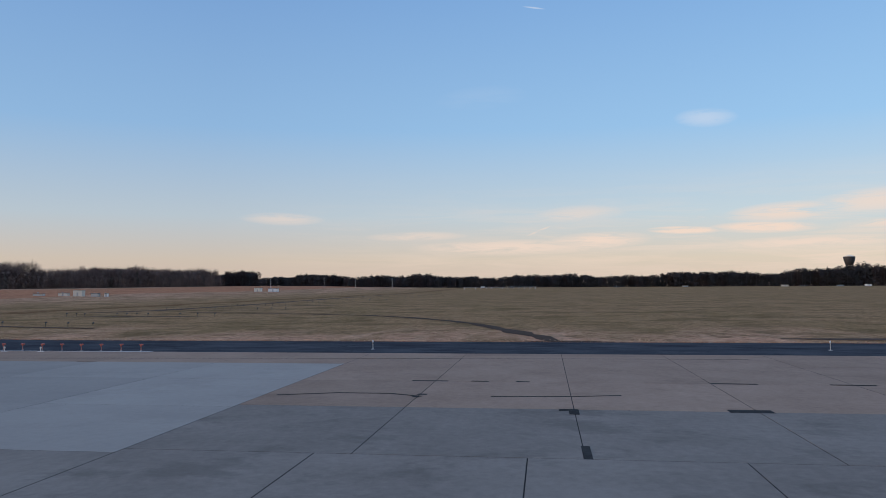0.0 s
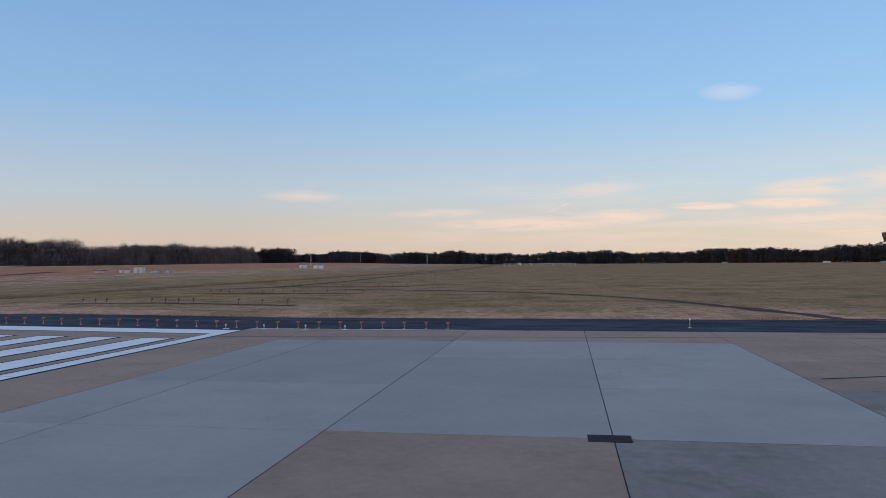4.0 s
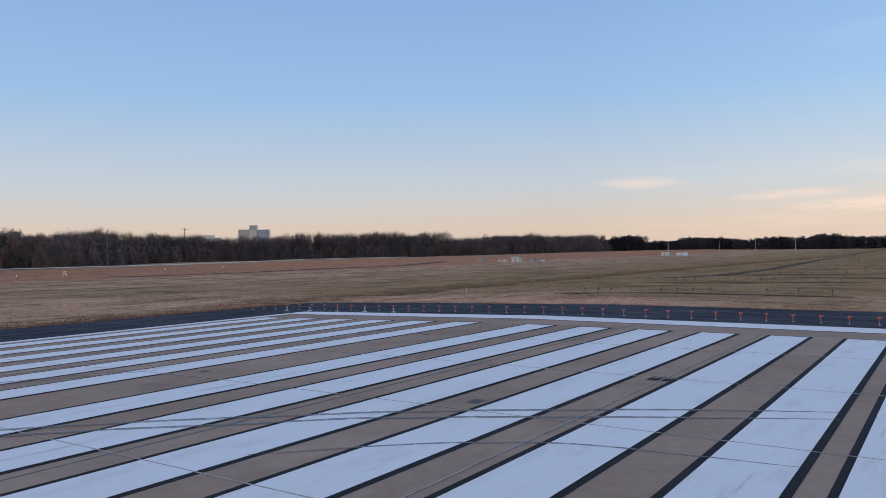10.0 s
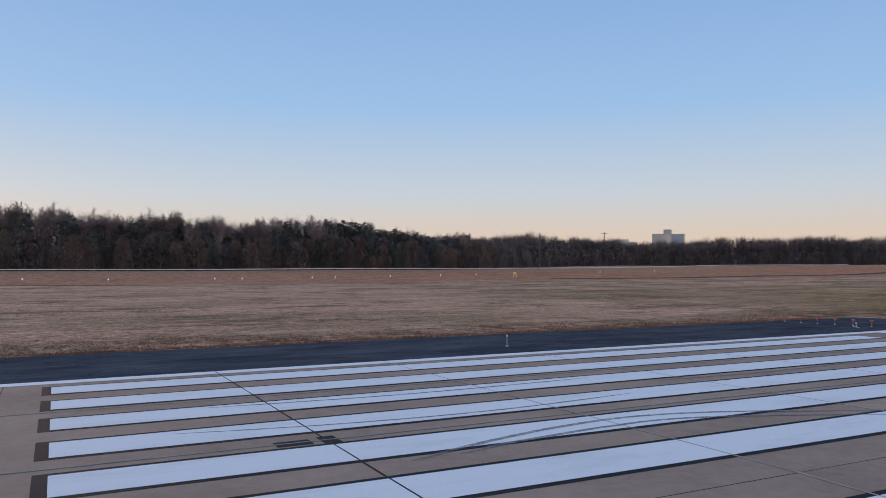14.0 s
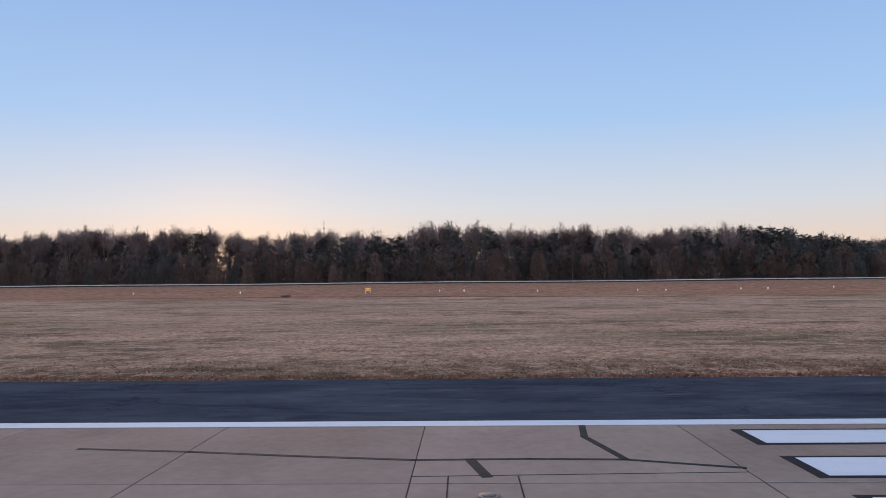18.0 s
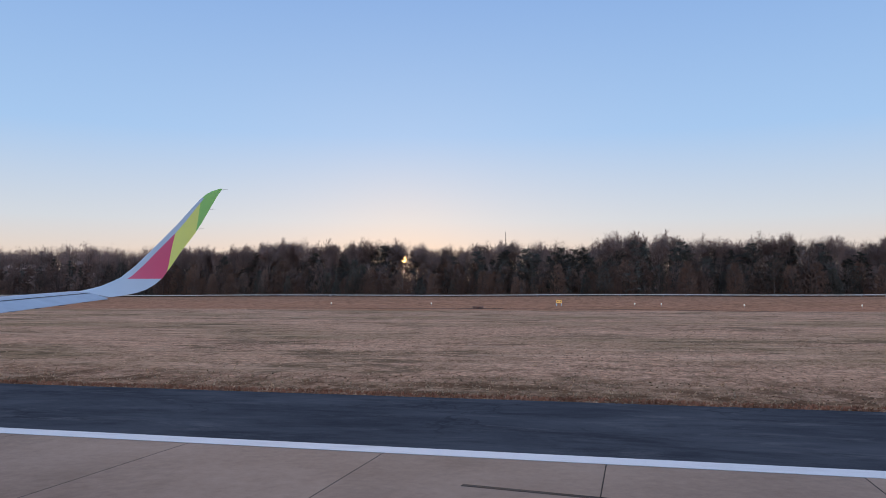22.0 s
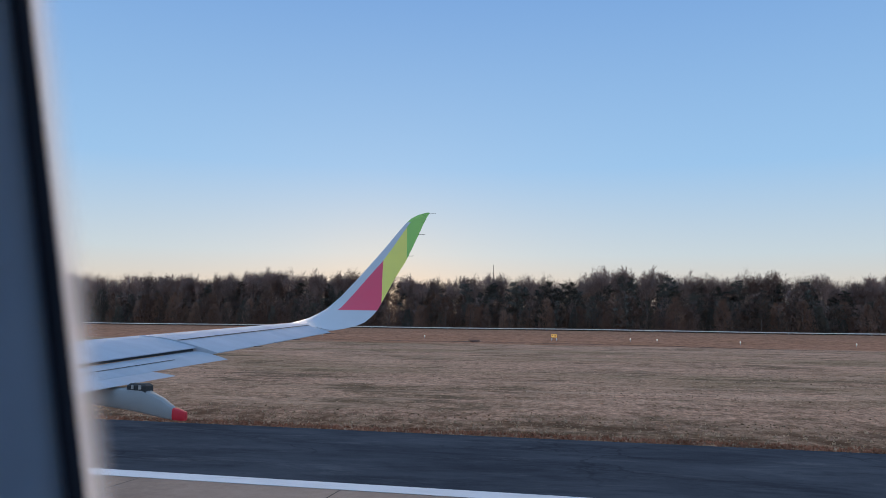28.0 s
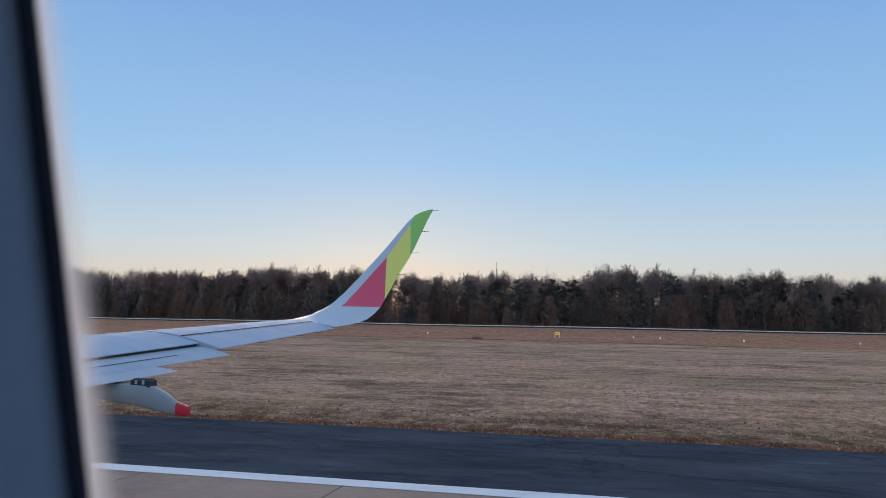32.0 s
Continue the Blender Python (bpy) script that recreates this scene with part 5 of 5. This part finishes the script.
def livery_material():
    """Winglet paint: white leading edge, then red, yellow-green and green panels."""
    m, nt, b, pos = material("winglet_livery", 0.33, spec=0.5)
    s = nt.nodes.new("ShaderNodeSeparateXYZ")
    tc = nt.nodes.new("ShaderNodeTexCoord")
    nt.links.new(tc.outputs["Object"], s.inputs[0])
    x, z = s.outputs[0], s.outputs[2]
    low_edge = math_node(nt, "MULTIPLY_ADD", z, -0.68, 5.30 + 0.68 * 0.27)
    top_edge = math_node(nt, "MULTIPLY_ADD", z, -0.53, 4.60 + 0.53 * 1.3)
    edge_x = math_node(nt, "MAXIMUM", low_edge, top_edge)
    col = mix_node(nt, math_node(nt, "GREATER_THAN", math_node(nt, "MULTIPLY_ADD", z, -0.12, x), 4.165 - 0.12 * 1.9), (0.36, 0.66, 0.13), (0.97, 0.86, 0.17))
    col = mix_node(nt, math_node(nt, "GREATER_THAN", math_node(nt, "MULTIPLY_ADD", z, -0.13, x), 4.585 - 0.13 * 1.3), col, (0.84, 0.075, 0.15))
    white = math_node(nt, "MAXIMUM", math_node(nt, "MULTIPLY", math_node(nt, "GREATER_THAN", x, edge_x), math_node(nt, "LESS_THAN", z, 2.19)), math_node(nt, "LESS_THAN", z, 0.255))
    col = mix_node(nt, white, col, (0.60, 0.62, 0.67))
    n = noise_node(nt, pos, 3.0, 4, 0.6)
    col = mix_node(nt, math_node(nt, "MULTIPLY", n, 0.14), col, (0.2, 0.2, 0.2))
    nt.links.new(col, b.inputs["Base Color"])
    return m


LIVERY = livery_material()
airliner = tagged(new("airliner_wing"), "white airliner wing, flaps lowered, with red-yellow-green winglet", "aircraft")
airliner.location = SEAT
airliner.rotation_euler[2] = radians(WING_TURN)
PROFILE = ((0.0, 0.0), (0.015, 0.28), (0.06, 0.55), (0.15, 0.82), (0.33, 1.0), (0.52, 0.90), (0.72, 0.62), (0.88, 0.30), (1.0, 0.04))


def loft(stations):
    """Airfoil skin through stations of (leading edge, trailing edge, upward, upper height, lower height)."""
    vs, fs, n = [], [], 2 * len(PROFILE) - 1
    for le, te, up, hu, hl in stations:
        le, te, up = Vector(le), Vector(te), Vector(up).normalized()
        ring = [(t, h * hu) for t, h in PROFILE] + [(t, -h * hl) for t, h in PROFILE[:0:-1]]
        vs += [le.lerp(te, t) + up * h for t, h in ring]
    for i in range(len(stations) - 1):
        for k in range(n):
            fs.append((i * n + k, i * n + (k + 1) % n, (i + 1) * n + (k + 1) % n, (i + 1) * n + k))
    fs.append(tuple(range(n))[::-1])
    fs.append(tuple((len(stations) - 1) * n + k for k in range(n)))
    return vs, fs


def gap_x(o):
    return 6.26 + 0.30 * (11.07 - o)


def gap_z(o):
    return -0.42 - 0.09 * (11.07 - o)


def lead_x(o):
    return 6.35 + 0.50 * (14.0 - o)


def smooth_mesh(name, geo, mat):
    me = mesh(name, *geo, mat, True)
    me.set_sharp_from_angle(angle=radians(35))
    return me


stations = []
for o in (1.6, 3.5, 5.5, 7.5, 9.3, 11.06):
    full = 1.45 + 0.23 * (14.2 - o)
    stations.append(((lead_x(o), -o, gap_z(o) - 0.02), (gap_x(o), -o, gap_z(o)), (0, 0, 1), 0.183 + 0.012 * (11.06 - o), 0.05 * full))
placed("wing_box", smooth_mesh("wing_box", loft(stations), WING_GREY), airliner, label="pale grey upper wing skin")
stations = []
for o in (11.075, 12.0, 13.0, 14.0):
    full = 1.45 + 0.23 * (14.2 - o)
    k = (14.0 - o) / 2.925
    tx, tz = 5.14 + 0.262 * (14 - o), -0.19 - 0.31 * k
    stations.append(((lead_x(o), -o, gap_z(o) - 0.02), (tx, -o, tz), (0, 0, 1), 0.165 + 0.018 * (14.0 - o), 0.04 * full))
placed("outer_wing", smooth_mesh("outer_wing", loft(stations), WING_GREY), airliner)
# hinge line of the aileron
hinge_v, hinge_f = [], []
for i, (le, te, up, hu, hl) in enumerate(stations):
    for t in (0.622, 0.648):
        p = Vector(le).lerp(Vector(te), t)
        hinge_v.append((p.x, p.y, p.z + (0.62 + 0.28 * (0.72 - t) / 0.2) * hu + 0.008))
    if i:
        hinge_f.append((2 * i - 2, 2 * i - 1, 2 * i + 1, 2 * i))
placed("aileron_hinge", mesh("aileron_hinge", hinge_v, hinge_f, GAP_DARK), airliner)

BLEND = ((14.01, -0.15, 6.345, 5.10), (14.25, -0.115, 6.16, 4.95), (14.45, -0.06, 6.02, 4.78), (14.63, 0.01, 5.86, 4.67), (14.82, 0.12, 5.70, 4.59), (15.0, 0.26, 5.59, 4.52), (15.2, 0.55, 5.36, 4.42), (15.4, 0.92, 5.08, 4.28), (15.62, 1.28, 4.84, 4.12), (15.8, 1.59, 4.63, 4.02), (15.96, 1.95, 4.39, 3.90), (16.06, 2.15, 4.25, 3.84), (16.12, 2.28, 4.13, 3.79), (16.17, 2.36, 3.99, 3.76), (16.2, 2.41, 3.82, 3.735))
stations = []
for i, (o, z, lx, tx) in enumerate(BLEND):
    a, b = BLEND[max(i - 1, 0)], BLEND[min(i + 1, len(BLEND) - 1)]
    do, dz = b[0] - a[0], b[1] - a[1]
    up = Vector((0, dz, do)) if i else Vector((0, 0.15, 1))
    thick = 0.055 * (lx - tx) + 0.006
    stations.append(((lx, -o, z + (0.055 if i < 5 else 0.02 if i < 6 else 0.0)), (tx, -o, z), up, thick, thick * 0.8))
placed("winglet", smooth_mesh("winglet", loft(stations), LIVERY), airliner, label="tall curved winglet painted red, yellow-green and green")


def board(o0, o1, fx, fz, bx, bz, thick, steps=5):
    """A flap panel: rounded nose, thin tail, between two outward distances."""
    st = []
    for k in range(steps + 1):
        o = o0 + (o1 - o0) * k / steps
        st.append(((fx(o), -o, fz(o)), (bx(o), -o, bz(o)), (0, 0, 1), thick, thick * 0.55))
    return loft(st)


def flap_tx(o):
    return 5.69 + 0.30 * (11.0 - o)


def flap_tz(o):
    return -0.585 - 0.088 * (11.0 - o)


placed("flap", smooth_mesh("flap", board(1.6, 11.0, lambda o: gap_x(o) + 0.10, lambda o: gap_z(o) - 0.080, flap_tx, flap_tz, 0.055), FLAP_GREY), airliner, label="lowered grey trailing-edge flap")
placed("flap_tab", smooth_mesh("flap_tab", board(1.6, 9.6, lambda o: flap_tx(o) + 0.14, lambda o: flap_tz(o) - 0.022, lambda o: 5.30 + 0.30 * (11 - o), lambda o: -0.625 - 0.090 * (11 - o), 0.03), FLAP_GREY), airliner)
seam_v, seam_f = [], []
for k in range(6):
    o = 1.6 + 8.7 * k / 5
    for t in (0.60, 0.635):
        x = gap_x(o) + 0.10 + (flap_tx(o) - gap_x(o) - 0.10) * t
        z = gap_z(o) - 0.08 + (flap_tz(o) - gap_z(o) + 0.08) * t
        seam_v.append((x, -o, z + 0.055 * (0.90 - 0.28 * (t - 0.52) / 0.2) + 0.004))
    if k:
        seam_f.append((2 * k - 2, 2 * k - 1, 2 * k + 1, 2 * k))
placed("flap_seam", mesh("flap_seam", seam_v, seam_f, GAP_DARK), airliner)
# dark strips added along the flap gap to stand for its shadow
gap_strips = []
for k in range(4):
    oa, ob_ = 1.6 + 2.36 * k, 1.6 + 2.36 * (k + 1)
    n0 = [(gap_x(o) + dx, -o, gap_z(o) + dz) for o in (oa, ob_) for dx, dz in ((0.25, -0.03), (0.03, -0.012), (0.03, -0.045), (0.25, -0.075))]
    gap_strips.append((n0, [(0, 1, 5, 4), (1, 2, 6, 5), (2, 3, 7, 6), (3, 0, 4, 7), (0, 3, 2, 1), (4, 5, 6, 7)]))
placed("flap_cove", mesh("flap_cove", *merged(gap_strips), GAP_DARK), airliner)


def fairing(o, shift):
    secs = ((8.2, -0.93, 0.02, 0.03), (7.4, -0.93, 0.05, 0.10), (6.6, -0.95, 0.09, 0.13), (6.1, -0.97, 0.125, 0.14), (5.92, -0.985, 0.130, 0.125), (5.65, -1.006, 0.150, 0.112), (5.40, -1.086, 0.118, 0.086), (5.24, -1.150, 0.076, 0.064))
    cap = ((5.238, -1.152, 0.077, 0.065), (5.14, -1.168, 0.068, 0.056), (5.085, -1.176, 0.054, 0.044), (5.075, -1.178, 0.02, 0.02))
    made = None
    for name, rows, mat in (("flap_fairing", secs, FAIRING_GREY), ("red_cap", cap, CAP_RED)):
        vs, fs, n = [], [], 14
        for x, z, h, w in rows:
            for k in range(n):
                t = 2 * math.pi * k / n
                c, s = math.cos(t), math.sin(t)
                vs.append((x + shift, -o + w * math.copysign(abs(c) ** 0.5, c), z - 0.088 * (8.8 - o) * 0.9 + h * math.copysign(abs(s) ** 0.7, s)))
        for i in range(len(rows) - 1):
            fs += [(i * n + k, i * n + (k + 1) % n, (i + 1) * n + (k + 1) % n, (i + 1) * n + k) for k in range(n)]
        fs += [tuple(range(n))[::-1], tuple((len(rows) - 1) * n + k for k in range(n))]
        ob = placed(name, smooth_mesh(name, (vs, fs), mat), made or airliner, label="" if made else "pale grey flap track fairing with a red tip")
        made = made or ob
    # dark slot with the flap link at the top of the fairing
    dz = -0.088 * (8.8 - o) * 0.9
    placed("slot", mesh("slot", *box_geo(5.60 + shift, 5.86 + shift, -o - 0.085, -o + 0.085, -0.93 + dz, -0.79 + dz, 0.03), GAP_DARK), made)
    placed("link", mesh("link", *box_geo(5.66 + shift, 5.69 + shift, -o + 0.087, -o + 0.10, -0.86 + dz, -0.81 + dz), STEEL), made)
    placed("link", mesh("link", *box_geo(5.76 + shift, 5.79 + shift, -o + 0.087, -o + 0.10, -0.86 + dz, -0.81 + dz), STEEL), made)


fairing(8.8, 0.0)
fairing(4.6, 1.25)
wick = mesh("static_wick", *tube_geo([(0.04, 0, 0), (-0.05, 0, 0), (-0.15, 0, 0.002)], [0.006, 0.005, 0.003], 5), GAP_DARK)
for o, z, x in ((16.19, 2.385, 3.75), (15.94, 1.90, 3.92), (15.70, 1.42, 4.08), (15.41, 0.94, 4.28), (13.9, -0.21, 5.17), (13.4, -0.25, 5.30), (12.9, -0.31, 5.43), (12.4, -0.36, 5.56), (11.9, -0.41, 5.69)):
    placed("static_wick", wick, airliner, (x, -o, z))

# ---- cabin window surround ----
LINING = plain("cabin_lining", (0.25, 0.32, 0.43), 0.7, vary=0.05, scale=20)
SEAL = plain("black_seal", (0.016, 0.020, 0.030), 0.9, vary=0.1, spec=0.05)


def blur_material(veil):
    """Translucent veil imitating soft blur: milky at the seal, clear towards the middle of the pane."""
    m, nt, b, pos = material("blur_veil", 0.5)
    blur_bsdf, clear, blend = (nt.nodes.new("ShaderNodeBsdf" + k) for k in ("Translucent", "Transparent", "Diffuse"))
    blur_bsdf.inputs[0].default_value = (0.80, 0.83, 0.88, 1)
    mix = nt.nodes.new("ShaderNodeMixShader")
    mix.inputs[0].default_value = veil
    nt.links.new(clear.outputs[0], mix.inputs[1])
    nt.links.new(blur_bsdf.outputs[0], mix.inputs[2])
    nt.nodes.remove(blend)
    nt.links.new(mix.outputs[0], nt.nodes["Material Output"].inputs[0])
    return m


surround = tagged(new("cabin_window"), "grey cabin window surround with a black rubber seal", "window")
surround.location = SEAT
surround.rotation_euler[2] = radians(WING_TURN)
heights = [-0.42 + 0.045 * k for k in range(21)]


def seam(z):
    return 0.2207 + 0.200 * z + 0.10 * min(0.0, z + 0.15) ** 2 - 0.4 * max(0.0, z - 0.2) ** 2


def sweep(profile, mat, name, label=""):
    vs, fs, n = [], [], len(profile)
    for z in heights:
        vs += [(seam(z) + s, -o, z) for s, o in profile]
    for i in range(len(heights) - 1):
        fs += [(i * n + k, i * n + k + 1, (i + 1) * n + k + 1, (i + 1) * n + k) for k in range(n - 1)]
    return placed(name, mesh(name, vs, fs, mat, True), surround, label=label)


sweep([(0.5, 0.296), (0.012, 0.296), (0.0045, 0.290), (0.009, 0.281), (0.02, 0.274), (0.06, 0.262), (0.15, 0.248), (0.34, 0.236), (0.9, 0.22), (0.9, 0.296)], LINING, "lining", "moulded blue-grey cabin side panel")
sweep([(-0.0022 + 0.0036 * math.cos(a) + 0.006, 0.283 + 0.006 * math.sin(a)) for a in [2 * math.pi * k / 10 for k in range(11)]], SEAL, "seal", "black rubber window seal")
# six graded veils added beside the seal to imitate its out-of-focus haze
for k in range(6):
    a0 = 0.0012 - 0.0026 * k
    sweep([(a0, 0.2840), (a0 - 0.0026, 0.2840)], blur_material((0.90, 0.72, 0.52, 0.34, 0.18, 0.07)[k]), "pane_edge", "added milky strip imitating blur beside the window seal")
# out-of-view walls, ceiling and floor, added to keep sky light off the lining
shell = [box_geo(0.9, 0.94, -0.3, 1.5, -1.2, 0.9), box_geo(-0.5, 0.9, 1.2, 1.24, -1.2, 0.9), box_geo(-0.5, 0.9, -0.2, 1.2, 0.62, 0.66), box_geo(-0.5, 0.9, -0.2, 1.2, -1.2, -1.16)]
placed("cabin_shell", mesh("cabin_shell", *merged(shell), LINING), surround)

# ---- straw tufts along the pavement edges ----
tuft_rng = np.random.default_rng(7)


def tufts(name, boxes, mat, label):
    vs, fs, n = [], [], 0
    for x0, x1, y0, y1, count, size, bias in boxes:
        u, v = tuft_rng.random(count), tuft_rng.random(count) ** bias
        for a, b in zip(u, v):
            x, y = x0 + (x1 - x0) * a, y0 + (y1 - y0) * b
            z = ground_z(x, y) - 0.02
            h = size * tuft_rng.uniform(0.5, 1.4)
            for k in range(3):
                t = tuft_rng.uniform(0, 6.28)
                w = h * tuft_rng.uniform(0.25, 0.6)
                c, s = math.cos(t), math.sin(t)
                lx, ly = tuft_rng.uniform(-0.7, 0.7) * h, tuft_rng.uniform(-0.7, 0.7) * h
                vs += [(x - c * w, y - s * w, z), (x + c * w, y + s * w, z), (x + lx, y + ly, z + h)]
                fs.append((n, n + 1, n + 2))
                n += 3
    return tagged(new(name, mesh(name, vs, fs, mat)), label, "grass", kind="stuff")


def clumps(name, count, mat, label, centres, lone=0.85):
    """Rank clumps of grass, thick round the given centres and thinning away from the asphalt."""
    pick = tuft_rng.integers(0, len(centres), count)
    c = np.array(centres)[pick]
    x = np.where(tuft_rng.random(count) < lone, c[:, 0] + tuft_rng.normal(0, 1, count) * c[:, 2], tuft_rng.uniform(-20, 130, count))
    y = c[:, 1] + tuft_rng.normal(0, 1, count) * c[:, 3]
    keep = y < -58.0
    x, y = x[keep], y[keep]
    z = np.array([ground_z(a, b) for a, b in zip(x, y)]) - 0.03
    n = len(x)
    vs, fs = np.empty((n * 9, 3)), np.arange(n * 9).reshape(-1, 3)
    h = tuft_rng.uniform(0.03, 0.09, n)
    for k in range(3):
        t = tuft_rng.uniform(0, 6.28, n)
        w = h * tuft_rng.uniform(0.5, 1.6, n)
        for i, s in ((0, -1), (1, 1)):
            vs[3 * k + i::9] = np.stack([x + s * np.cos(t) * w, y + s * np.sin(t) * w, z], 1)
        vs[3 * k + 2::9] = np.stack([x + tuft_rng.uniform(-0.7, 0.7, n) * h, y + tuft_rng.uniform(-0.7, 0.7, n) * h, z + h], 1)
    return tagged(new(name, mesh(name, vs, fs, mat)), label, "grass", kind="stuff")


CENTRES = [(40, -87, 4.5, 2.2), (53, -62, 6, 1.6), (47, -60, 5, 1.2), (36, -64, 7, 2.5), (34, -86, 5, 2), (26, -77, 6, 3), (57, -107, 8, 4), (69, -80, 6, 2.5), (64, -65, 8, 2), (-10, -109, 10, 6), (80, -63, 12, 2), (20, -62, 12, 2), (95, -90, 10, 4), (10, -90, 12, 5), (60, -95, 12, 6)]
clumps("rank_grass", 3000, TUFT_DARK, "dark rank grass clumps scattered over the winter turf", CENTRES, 1.0)
clumps("pale_grass", 16000, TUFT, "pale dry grass clumps scattered over the winter turf", [(55, -75, 40, 14), (30, -95, 40, 20), (80, -110, 45, 22)])
tufts("straw_tufts", [(-10, 125, -57.4, -66.0, 5000, 0.10, 2.0), (-12.7, -16, -57, 75, 3000, 0.09, 1.6)], TUFT, "dry straw-coloured grass tufts beside the asphalt")
tufts("rusty_tufts", [(-10, 125, -57.2, -58.7, 9000, 0.13, 1.0), (-12.5, -13.3, -57, 75, 3000, 0.09, 1.0)], TUFT_RED, "rusty brown grass fringe at the asphalt edge")
